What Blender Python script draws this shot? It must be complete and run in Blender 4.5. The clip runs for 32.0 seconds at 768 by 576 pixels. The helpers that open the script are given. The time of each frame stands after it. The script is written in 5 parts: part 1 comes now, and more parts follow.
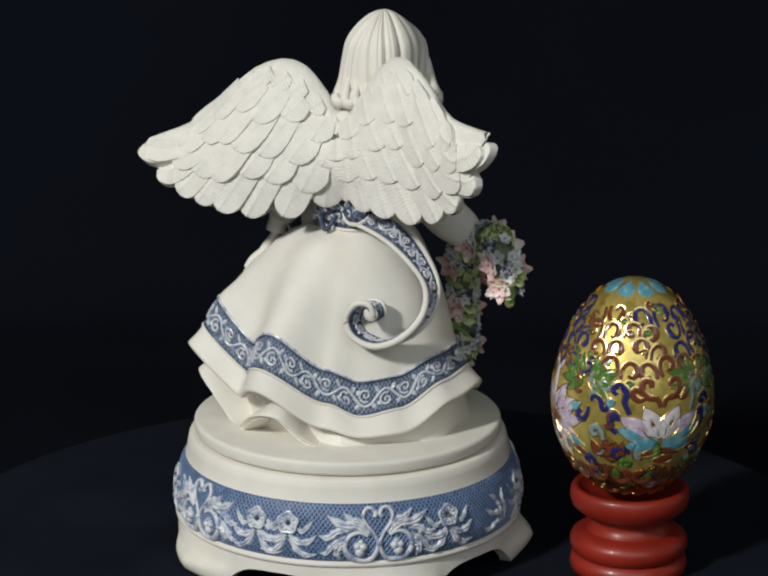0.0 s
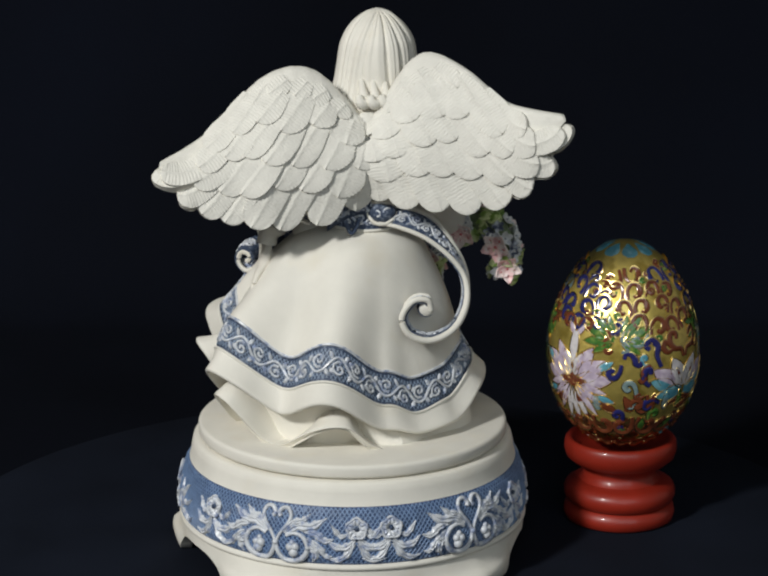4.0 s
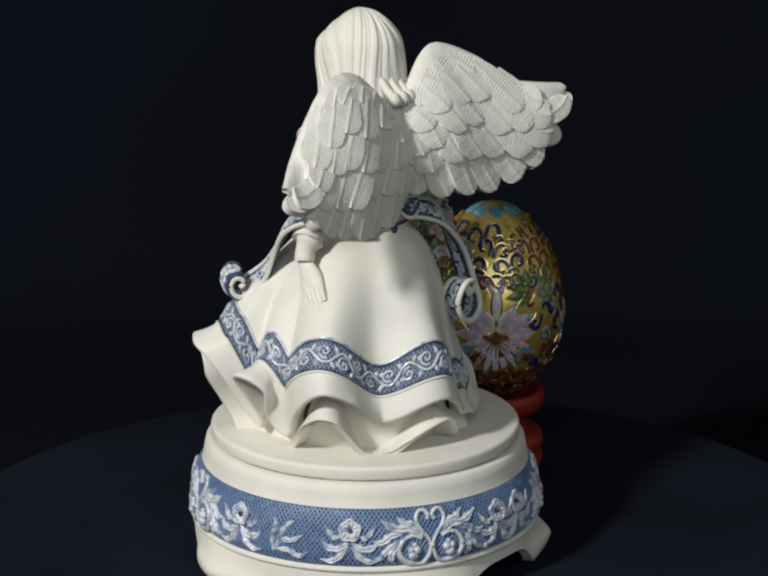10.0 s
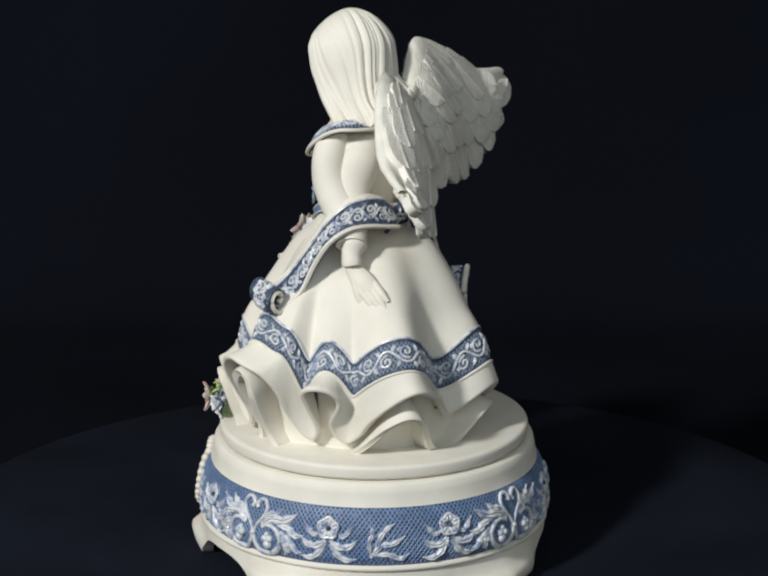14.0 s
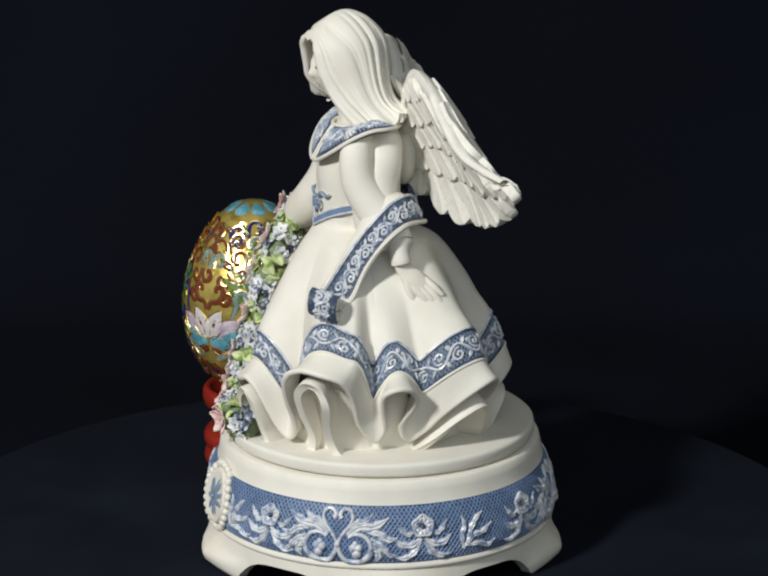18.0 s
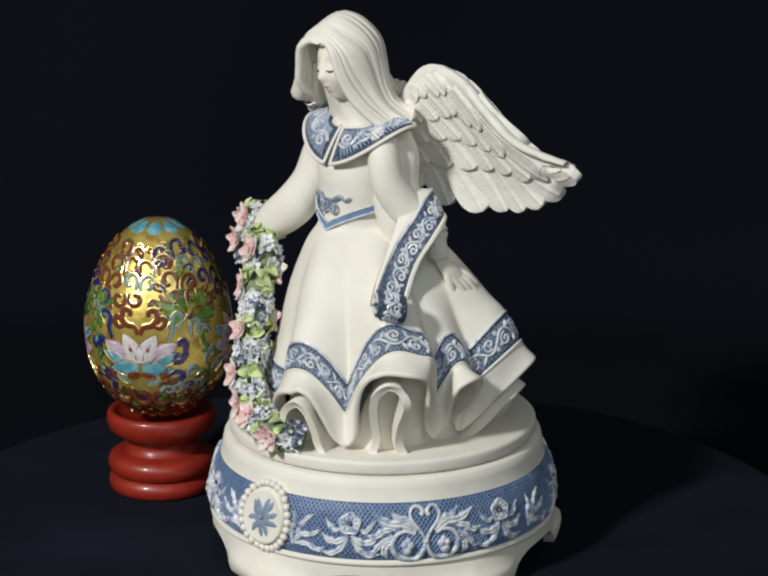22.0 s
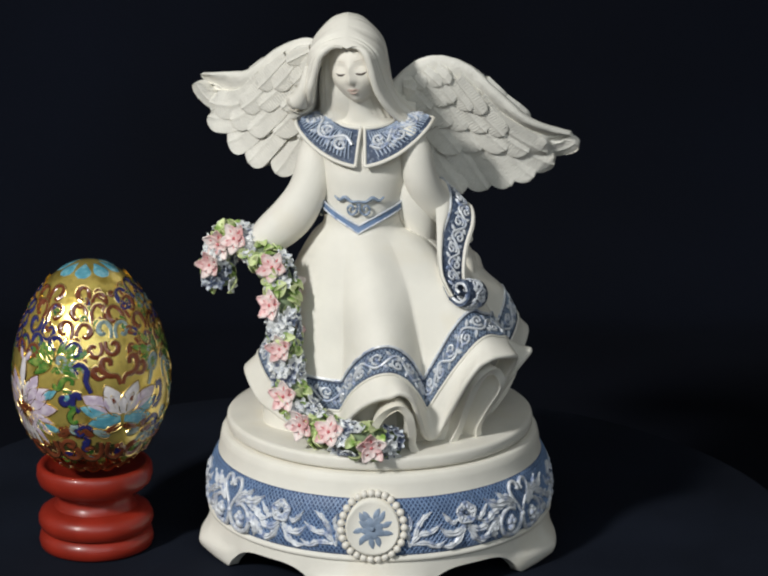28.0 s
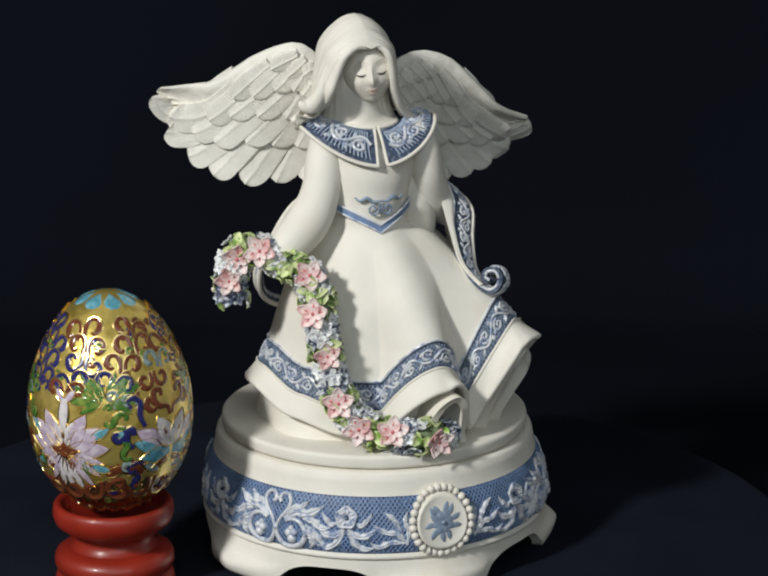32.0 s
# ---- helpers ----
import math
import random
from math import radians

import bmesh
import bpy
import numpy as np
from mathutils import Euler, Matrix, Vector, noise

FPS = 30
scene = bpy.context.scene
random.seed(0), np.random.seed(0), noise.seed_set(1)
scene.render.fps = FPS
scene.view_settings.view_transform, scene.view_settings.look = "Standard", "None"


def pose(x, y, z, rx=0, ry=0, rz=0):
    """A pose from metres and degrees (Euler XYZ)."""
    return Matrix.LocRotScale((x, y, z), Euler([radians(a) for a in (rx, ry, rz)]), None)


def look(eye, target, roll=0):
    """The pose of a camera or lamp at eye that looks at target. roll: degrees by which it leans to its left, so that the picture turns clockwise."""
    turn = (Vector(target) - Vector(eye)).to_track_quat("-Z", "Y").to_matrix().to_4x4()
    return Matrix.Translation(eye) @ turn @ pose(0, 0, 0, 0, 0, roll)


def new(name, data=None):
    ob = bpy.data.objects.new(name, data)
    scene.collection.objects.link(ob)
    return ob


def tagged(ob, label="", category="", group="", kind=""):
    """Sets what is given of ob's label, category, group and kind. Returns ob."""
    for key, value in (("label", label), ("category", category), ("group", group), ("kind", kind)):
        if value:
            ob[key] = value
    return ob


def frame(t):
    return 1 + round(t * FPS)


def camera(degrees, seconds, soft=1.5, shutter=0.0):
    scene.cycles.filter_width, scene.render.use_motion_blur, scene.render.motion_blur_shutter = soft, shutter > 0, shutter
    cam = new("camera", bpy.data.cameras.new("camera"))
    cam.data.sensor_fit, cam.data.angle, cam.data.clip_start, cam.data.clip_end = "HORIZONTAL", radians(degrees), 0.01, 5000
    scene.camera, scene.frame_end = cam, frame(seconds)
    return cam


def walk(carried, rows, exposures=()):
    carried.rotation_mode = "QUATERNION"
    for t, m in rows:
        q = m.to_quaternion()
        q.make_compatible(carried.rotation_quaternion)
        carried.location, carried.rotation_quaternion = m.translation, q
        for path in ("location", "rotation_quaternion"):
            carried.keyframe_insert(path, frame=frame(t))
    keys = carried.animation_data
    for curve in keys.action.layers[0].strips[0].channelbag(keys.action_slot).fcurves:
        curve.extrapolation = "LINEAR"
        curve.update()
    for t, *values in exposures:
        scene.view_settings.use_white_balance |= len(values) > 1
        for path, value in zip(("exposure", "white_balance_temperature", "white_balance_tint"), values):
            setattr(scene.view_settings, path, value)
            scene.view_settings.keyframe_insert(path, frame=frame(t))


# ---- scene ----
# A still camera looks at a small turntable that turns under a blue-and-ivory
# angel music box and an enamelled egg. Lengths in the shape code are
# millimetres over the turntable's top; MM brings them to metres.
cam = camera(17.30, 32.0, soft=2.3)
EYE = pose(0.0, -0.75, 0.2878, 74.66, 0.0, -0.452)
walk(cam, [(0.0, EYE), (32.0, EYE)], exposures=[(0, -0.20), (3.5, -0.18), (7, -0.17), (9, -0.08), (11, 0.0), (13, 0.04), (19, 0.06), (24, 0.02), (30, 0.02), (32, 0.02)])

# turntable angle in degrees, second by second (0: the figurine faces the lens)
TURN = ((0, -207.00), (1, -199.18), (2, -191.29), (3, -183.39), (3.5, -179.48), (5.5, -163.90), (6, -160.04), (7, -152.38), (8, -144.77), (9, -137.31), (10, -129.91), (11, -122.54), (12, -115.28), (13, -107.98), (14, -100.76), (14.5, -97.20), (16.5, -83.17), (17, -79.71), (18, -72.83), (19, -65.91), (20, -59.07), (21, -52.45), (22, -45.79), (23, -39.07), (24, -32.43), (25, -25.83), (25.5, -22.56), (27.5, -9.74), (28, -6.61), (29, -0.51), (30, 5.55), (31, 11.65), (32, 17.81))
MM = 0.001

# ---- light ----
world = bpy.data.worlds.new("room_light")
scene.world = world
world.use_nodes = True
wbg = world.node_tree.nodes["Background"]
wbg.inputs[0].default_value = (0.95, 0.98, 1.0, 1)
wbg.inputs[1].default_value = 0.0


def area_lamp(name, eye, target, w, h, watts, colour):
    d = bpy.data.lights.new(name, "AREA")
    d.shape, d.size, d.size_y, d.energy, d.color = "RECTANGLE", w, h, watts, colour
    ob = new(name, d)
    ob.matrix_world = look(eye, target)
    return ob


area_lamp("window_lamp", (-0.885, -1.075, 1.00), (0, 0, 0.08), 0.14, 0.18, 22.8, (0.985, 0.985, 0.965))
# broad fill added behind the camera to lift the shaded sides; no known source
area_lamp("fill_lamp", (0.35, -1.75, 1.0), (0, 0, 0.08), 1.6, 1.3, 9.2, (0.84, 0.94, 1.0))


# ---- materials ----
def material(name, colour, rough=0.6, metal=0.0, spread=0.08, scale=300.0, bump=0.15, bscale=1500.0, second=None, mix_at=0.55, mix_scale=120.0, coat=0.0, sheen=0.0, random_amount=0.0, spec=0.5):
    """A procedural surface: two scales of colour variation, a fine relief and uneven gloss."""
    m = bpy.data.materials.new(name)
    m.use_nodes = True
    nt = m.node_tree
    n, l = nt.nodes, nt.links
    b = n["Principled BSDF"]
    co = n.new("ShaderNodeTexCoord")
    n1 = n.new("ShaderNodeTexNoise")
    n1.inputs["Scale"].default_value, n1.inputs["Detail"].default_value = scale, 4
    n2 = n.new("ShaderNodeTexNoise")
    n2.inputs["Scale"].default_value, n2.inputs["Detail"].default_value = bscale, 3
    for q in (n1, n2):
        l.new(co.outputs["Object"], q.inputs["Vector"])
    ramp = n.new("ShaderNodeValToRGB")
    c = Vector(colour)
    ramp.color_ramp.elements[0].position, ramp.color_ramp.elements[1].position = 0.3, 0.7
    ramp.color_ramp.elements[0].color = (*(c * (1 - spread)), 1)
    ramp.color_ramp.elements[1].color = (*(c * (1 + spread)), 1)
    l.new(n1.outputs["Fac"], ramp.inputs["Fac"])
    out = ramp.outputs["Color"]
    if second:
        n3 = n.new("ShaderNodeTexNoise")
        n3.inputs["Scale"].default_value, n3.inputs["Detail"].default_value = mix_scale, 5
        l.new(co.outputs["Object"], n3.inputs["Vector"])
        r3 = n.new("ShaderNodeValToRGB")
        r3.color_ramp.elements[0].position, r3.color_ramp.elements[1].position = mix_at - 0.08, mix_at + 0.08
        l.new(n3.outputs["Fac"], r3.inputs["Fac"])
        mx = n.new("ShaderNodeMix")
        mx.data_type = "RGBA"
        l.new(r3.outputs["Color"], mx.inputs["Factor"])
        l.new(out, mx.inputs["A"])
        mx.inputs["B"].default_value = (*second, 1)
        out = mx.outputs["Result"]
    if random_amount:
        oi = n.new("ShaderNodeObjectInfo")
        hs = n.new("ShaderNodeHueSaturation")
        mp = n.new("ShaderNodeMapRange")
        mp.inputs["To Min"].default_value, mp.inputs["To Max"].default_value = 1 - random_amount, 1 + random_amount
        l.new(oi.outputs["Random"], mp.inputs["Value"])
        l.new(mp.outputs["Result"], hs.inputs["Value"])
        l.new(out, hs.inputs["Color"])
        out = hs.outputs["Color"]
    l.new(out, b.inputs["Base Color"])
    rr = n.new("ShaderNodeMapRange")
    rr.inputs["To Min"].default_value, rr.inputs["To Max"].default_value = rough * 0.85, min(1, rough * 1.15)
    l.new(n1.outputs["Fac"], rr.inputs["Value"])
    l.new(rr.outputs["Result"], b.inputs["Roughness"])
    bp = n.new("ShaderNodeBump")
    bp.inputs["Strength"].default_value, bp.inputs["Distance"].default_value = bump, 0.0004
    l.new(n2.outputs["Fac"], bp.inputs["Height"])
    l.new(bp.outputs["Normal"], b.inputs["Normal"])
    b.inputs["Metallic"].default_value = metal
    b.inputs["Coat Weight"].default_value = coat
    b.inputs["Coat Roughness"].default_value = 0.08
    b.inputs["Sheen Weight"].default_value = sheen
    b.inputs["Specular IOR Level"].default_value = spec
    return m


IVORY = material("ivory_bisque", (0.80, 0.768, 0.685), 0.62, spread=0.045, scale=90, bump=0.12, bscale=700, second=(0.785, 0.738, 0.63), mix_at=0.64, mix_scale=60, spec=0.25)
FEATHER = material("feather_bisque", (0.80, 0.775, 0.70), 0.62, spread=0.06, scale=220, bump=0.45, bscale=1100, spec=0.25)
SKIN = material("pale_bisque", (0.82, 0.775, 0.68), 0.55, spread=0.03, scale=90, bump=0.03, spec=0.3)
LASH = material("brown_paint", (0.075, 0.055, 0.045), 0.6, bump=0.0)
BROW = material("pale_brown_paint", (0.55, 0.46, 0.37), 0.6, bump=0.0)
LIPS = material("soft_rose_paint", (0.60, 0.42, 0.35), 0.5, bump=0.0)
BLUE = material("blue_wash", (0.046, 0.068, 0.118), 0.55, spread=0.3, scale=260, bump=0.5, bscale=1400, second=(0.22, 0.26, 0.33), mix_at=0.60, mix_scale=900, spec=0.35)
BAND_BLUE = material("blue_glaze", (0.036, 0.068, 0.155), 0.5, spread=0.3, scale=260, bump=0.5, bscale=1400, second=(0.20, 0.275, 0.42), mix_at=0.62, mix_scale=900, spec=0.35)
BAND_HATCH = material("blue_glaze_ridge", (0.165, 0.25, 0.41), 0.5, spread=0.2, scale=400, bump=0.1)
STRIPE = material("rubbed_pale_blue", (0.36, 0.43, 0.55), 0.45, spread=0.25, scale=500, bump=0.15)
HATCH = material("pale_blue_ridge", (0.23, 0.295, 0.395), 0.5, spread=0.2, scale=400, bump=0.1)
RELIEF = material("rubbed_white", (0.66, 0.68, 0.71), 0.28, spread=0.10, scale=400, bump=0.2, second=(0.26, 0.32, 0.48), mix_at=0.58, mix_scale=420, spec=0.5)
PEARL = material("pearl_white", (0.80, 0.76, 0.68), 0.35, spread=0.04, bump=0.03)
PINK = material("pink_petal", (0.80, 0.46, 0.45), 0.5, spread=0.12, scale=500, bump=0.1, second=(0.86, 0.74, 0.70), mix_at=0.48, mix_scale=260, random_amount=0.12)
ROSE = material("rose_heart", (0.55, 0.12, 0.13), 0.5, bump=0.05)
LEAF = material("green_leaf", (0.22, 0.36, 0.07), 0.5, spread=0.25, scale=350, bump=0.15, second=(0.60, 0.66, 0.34), mix_at=0.50, mix_scale=300, random_amount=0.25)
BERRY = material("dark_blue_floret", (0.06, 0.08, 0.14), 0.45, spread=0.3, scale=500, second=(0.55, 0.58, 0.62), mix_at=0.52, mix_scale=500, random_amount=0.3)
FLORET = material("white_blue_floret", (0.76, 0.77, 0.76), 0.5, spread=0.1, scale=500, second=(0.34, 0.38, 0.48), mix_at=0.66, mix_scale=600, random_amount=0.15)
MOSS = material("dark_moss", (0.17, 0.22, 0.12), 0.7, spread=0.4, scale=600, bump=0.6)
GOLD = material("gilt_ground", (0.88, 0.68, 0.17), 0.31, metal=0.74, spread=0.22, scale=160, bump=0.3, bscale=520, second=(0.56, 0.40, 0.07), mix_at=0.60, mix_scale=190, coat=0.9)
WIRE = material("gold_wire", (0.90, 0.66, 0.25), 0.25, metal=1.0, spread=0.1, bump=0.1)
RED = material("red_lacquer", (0.27, 0.020, 0.009), 0.40, spread=0.22, scale=60, bump=0.12, bscale=260, coat=0.22)
CLOTH = material("black_cloth", (0.0070, 0.0095, 0.0168), 0.95, spread=0.25, scale=25, bump=0.5, bscale=1800, spec=0.1)
BACKCLOTH = material("dark_backcloth", (0.0028, 0.0039, 0.0080), 0.95, spread=0.3, scale=6, bump=0.4, bscale=900, spec=0.1)
PLASTER = material("plaster", (0.55, 0.54, 0.52), 0.9, spread=0.06, scale=4, bump=0.2, bscale=80)
BOARDS = material("floor_boards", (0.16, 0.10, 0.06), 0.6, spread=0.2, scale=6, bump=0.2, bscale=60)


def enamel(name, colour, second=None):
    return material(name, colour, 0.22, spread=0.16, scale=420, bump=0.12, bscale=600, second=second, mix_at=0.56, mix_scale=420, coat=0.7)


E_NAVY = enamel("navy_enamel", (0.022, 0.024, 0.13))
E_BROWN = enamel("brown_enamel", (0.17, 0.045, 0.018))
E_GREEN = enamel("green_enamel", (0.06, 0.18, 0.03), (0.22, 0.30, 0.06))
E_TEAL = enamel("teal_enamel", (0.10, 0.33, 0.42), (0.22, 0.46, 0.52))
E_LILAC = enamel("lilac_enamel", (0.52, 0.42, 0.53), (0.66, 0.58, 0.64))
E_WHITE = enamel("white_enamel", (0.66, 0.62, 0.62))
E_FOOT = enamel("dark_foot_enamel", (0.085, 0.03, 0.012), (0.04, 0.06, 0.015))
E_GREY = enamel("grey_blue_enamel", (0.20, 0.28, 0.28), (0.30, 0.38, 0.34))


# ---- mesh helpers ----
def cat(points, n, closed=False):
    """A smooth curve of n points through the given ones."""
    p = np.asarray(points, float)
    m = len(p)
    out = []
    segs = m if closed else m - 1
    for t in np.linspace(0, segs, n, endpoint=not closed):
        i = min(int(t), segs - 1)
        f = t - i
        g = (lambda j: p[j % m]) if closed else (lambda j: p[min(max(j, 0), m - 1)])
        a, b, c, d = g(i - 1), g(i), g(i + 1), g(i + 2)
        out.append(0.5 * (2 * b + (c - a) * f + (2 * a - 5 * b + 4 * c - d) * f * f + (3 * b - a - 3 * c + d) * f ** 3))
    return np.array(out)


def unit(v):
    return v / (np.linalg.norm(v, axis=-1, keepdims=True) + 1e-12)


class Solid:
    """Vertices, faces and material slots, gathered for one mesh."""

    def __init__(self):
        self.v, self.f, self.m, self.mats, self.n = [], [], [], [], 0

    def slot(self, mat):
        if mat not in self.mats:
            self.mats.append(mat)
        return self.mats.index(mat)

    def add(self, v, f, mat):
        v = np.asarray(v, float).reshape(-1, 3)
        s = self.slot(mat)
        self.v.append(v)
        self.f += [tuple(i + self.n for i in q) for q in f]
        self.m += [s] * len(f)
        self.n += len(v)

    def grid(self, g, mat, wrap=False, flip=False):
        g = np.asarray(g, float)
        r, c = g.shape[:2]
        f = []
        for i in range(r - 1):
            for j in range(c if wrap else c - 1):
                k = (j + 1) % c
                q = (i * c + j, i * c + k, (i + 1) * c + k, (i + 1) * c + j)
                f.append(q[::-1] if flip else q)
        self.add(g, f, mat)

    def sheet(self, g, thick, mat, wrap=False, back=None, away=None):
        """A surface of some thickness, with closed rims; away: a point or a direction's foot that its face looks away from."""
        g = np.asarray(g, float)
        n = normals(g, wrap)
        if away is not None and np.sum(n * (g - np.asarray(away, float))) < 0:
            g = g[:, ::-1]
            n = normals(g, wrap)
        lo = g - n * thick
        self.grid(g, mat, wrap)
        self.grid(lo, back or mat, wrap, True)
        rims = [np.stack([lo[0], g[0]]), np.stack([g[-1], lo[-1]])]
        for q in rims:
            self.grid(q, mat, wrap)
        if not wrap:
            self.grid(np.stack([g[:, 0], lo[:, 0]]), mat)
            self.grid(np.stack([lo[:, -1], g[:, -1]]), mat)

    def tube(self, path, radius, mat, n=8, up=(0, 0, 1), flat=1.0):
        p = np.asarray(path, float)
        r = np.broadcast_to(np.asarray(radius, float), (len(p),))
        t = unit(np.gradient(p, axis=0))
        u0 = np.asarray(up, float)
        u0 = np.broadcast_to(u0, p.shape)
        s = np.cross(t, u0)
        bad = np.linalg.norm(s, axis=1) < 0.05
        s[bad] = np.cross(t[bad], (1.0, 0.2, 0.1))
        s = unit(s)
        u = unit(np.cross(s, t))
        a = np.linspace(0, 2 * np.pi, n, endpoint=False)
        g = p[:, None] + r[:, None, None] * (np.cos(a)[None, :, None] * s[:, None] + flat * np.sin(a)[None, :, None] * u[:, None])
        self.grid(g, mat, True)
        k = self.n
        self.add(np.array([p[0], p[-1]]), [], mat)
        base = k - len(p) * n
        s0 = self.slot(mat)
        for j in range(n):
            self.f.append((k, base + (j + 1) % n, base + j))
            self.f.append((k + 1, k - n + j, k - n + (j + 1) % n))
            self.m += [s0, s0]

    def ball(self, c, r, mat, nu=10, nv=7, rot=None):
        u = np.linspace(0, 2 * np.pi, nu, endpoint=False)
        v = np.linspace(0, np.pi, nv)
        g = np.stack([np.outer(np.sin(v), np.cos(u)), np.outer(np.sin(v), np.sin(u)), np.outer(np.cos(v), np.ones(nu))], -1)
        g = g * np.asarray(r, float)
        if rot is not None:
            g = g @ np.asarray(rot).T
        self.grid(g + np.asarray(c, float), mat, True, True)

    def mesh(self, name, smooth=True):
        me = bpy.data.meshes.new(name)
        me.from_pydata((np.concatenate(self.v) * MM).tolist(), [], self.f)
        for q in self.mats:
            me.materials.append(q)
        me.polygons.foreach_set("material_index", self.m)
        me.polygons.foreach_set("use_smooth", [smooth] * len(self.f))
        bm = bmesh.new()
        bm.from_mesh(me)
        bmesh.ops.remove_doubles(bm, verts=bm.verts, dist=2e-6)
        bmesh.ops.recalc_face_normals(bm, faces=bm.faces)
        if smooth:
            for e in bm.edges:
                if len(e.link_faces) == 2 and e.calc_face_angle(0) > 0.9:
                    e.smooth = False
        bm.to_mesh(me)
        bm.free()
        me.update()
        return me


def normals(g, wrap=False):
    g = np.asarray(g, float)
    du = np.gradient(g, axis=0)
    dv = (np.roll(g, -1, 1) - np.roll(g, 1, 1)) if wrap else np.gradient(g, axis=1)
    return unit(np.cross(du, dv))


def part(name, solid, parent, label="", at=(0, 0, 0), smooth=True):
    """Links a Solid as one mesh under a thing or part; at: the parent's base in millimetres, which the shape is measured from."""
    solid.v = [v - np.asarray(at, float) for v in solid.v]
    ob = new(name, solid.mesh(name, smooth))
    ob.parent = parent
    return tagged(ob, label=label)


def thing(name, at, label, category, group=""):
    ob = new(name)
    ob.empty_display_size = 0.01
    ob.location = Vector(at) * MM
    return tagged(ob, label=label, category=category, group=group)


def spin(solid, profile, centre, mat, n=96):
    """A turned shape from (radius, height) pairs."""
    a = np.linspace(0, 2 * np.pi, n, endpoint=False)
    g = np.array([[(centre[0] + r * np.cos(t), centre[1] + r * np.sin(t), z) for t in a] for r, z in profile])
    solid.grid(g, mat, True)
    return g


# ---- the room: floor, walls, ceiling, table, backcloth ----
def box(x0, x1, y0, y1, z0, z1, mat):
    s = Solid()
    v = [(x, y, z) for x in (x0, x1) for y in (y0, y1) for z in (z0, z1)]
    s.add(v, [(0, 1, 3, 2), (4, 6, 7, 5), (0, 4, 5, 1), (2, 3, 7, 6), (0, 2, 6, 4), (1, 5, 7, 3)], mat)
    return s


def structure(name, solid, label):
    ob = new(name, solid.mesh(name, False))
    return tagged(ob, label=label, category=name.split("_")[0], kind="structure")


# unseen shell added round the set, so that its walls and ceiling bounce light
structure("floor", box(-2000, 2000, -2600, 1500, -830, -780, BOARDS), "plain dark wooden floor under the table")
structure("ceiling", box(-2000, 2000, -2600, 1500, 1800, 1850, PLASTER), "unseen grey plaster ceiling added to close the room and bounce light")
structure("wall_north", box(-2000, 2000, 1500, 1550, -830, 1850, PLASTER), "unseen grey wall behind the backcloth, added to bounce light")
structure("wall_south", box(-2000, 2000, -2650, -2600, -830, 1850, PLASTER), "unseen grey wall added to close the room and bounce light")
structure("wall_east", box(2000, 2050, -2650, 1550, -830, 1850, PLASTER), "unseen grey wall added to close the room and bounce light")
structure("wall_west", box(-2050, -2000, -2650, 1550, -830, 1850, PLASTER), "unseen grey wall added to close the room and bounce light")

# backcloth: one hung sheet with soft folds that runs down and out over the table
s = Solid()
prof = cat([(430, 900), (420, 500), (410, 200), (395, 40), (360, -22), (300, -31), (150, -32), (-100, -32), (-330, -32)], 60)
xs = np.linspace(-900, 900, 120)
g = np.array([[(x, y + (9 * math.sin(x / 70 + y / 90) + 6 * math.sin(x / 31)) * min(1, max(0, (z + 25) / 200)), z) for x in xs] for y, z in prof])
s.sheet(g, 1.5, BACKCLOTH)
ob = new("backcloth", s.mesh("backcloth"))
tagged(ob, label="black cloth hung behind and spread over the table", category="backdrop", kind="structure")

table = thing("table", (0, 0, -780), "plain wooden table under the black cloth", "table")
part("tabletop", box(-700, 700, -340, 380, -62, -34, BOARDS), table, at=(0, 0, -780), smooth=False)
for lx in (-660, 600):
    for ly in (-320, 300):
        part("leg", box(lx, lx + 60, ly, ly + 60, -780, -62, BOARDS), table, at=(0, 0, -780), smooth=False)

MOVERS = []


# ---- turntable ----
def build_turntable():
    c = (-8.0, 5.0)
    t = thing("turntable", (0, 0, -30), "round turntable covered in smooth black cloth", "turntable")
    s = Solid()
    spin(s, [(0, 0), (60, 0), (120, 0), (146, -0.1), (147.6, -0.8), (148.2, -2.2), (147.8, -9), (146, -12), (0, -12)], c, CLOTH, 128)
    part("covered_disc", s, t, at=(0, 0, -30))
    s = Solid()
    spin(s, [(0, -12), (60, -12), (62, -14), (62, -27), (70, -30), (0, -30)], (0, 0), CLOTH, 64)
    part("turning_foot", s, t, at=(0, 0, -30))
    MOVERS.append(t)


build_turntable()

# ---- music box base ----
BC = (4.2, 3.6)
BAND = cat([(50.4, 30.8), (51.6, 29.2), (52.9, 25.4), (53.7, 21), (54.0, 17.2), (53.7, 14.8), (53.0, 13.2)], 24)


def band_radius(z):
    return float(np.interp(z, BAND[::-1, 1], BAND[::-1, 0]))


def on_band(az0, pts, lift=0.0):
    """Places (along, up) pairs of the flat pattern on the bulging band."""
    out = []
    for x, y in pts:
        z = 22.0 + y
        r = band_radius(z) + lift
        a = radians(az0) + x / 52.5
        out.append((BC[0] + r * math.cos(a), BC[1] + r * math.sin(a), z))
    return np.array(out)


def outward(p, c):
    d = np.asarray(p, float) - (*c, 0)
    d[..., 2] = 0
    return unit(d)


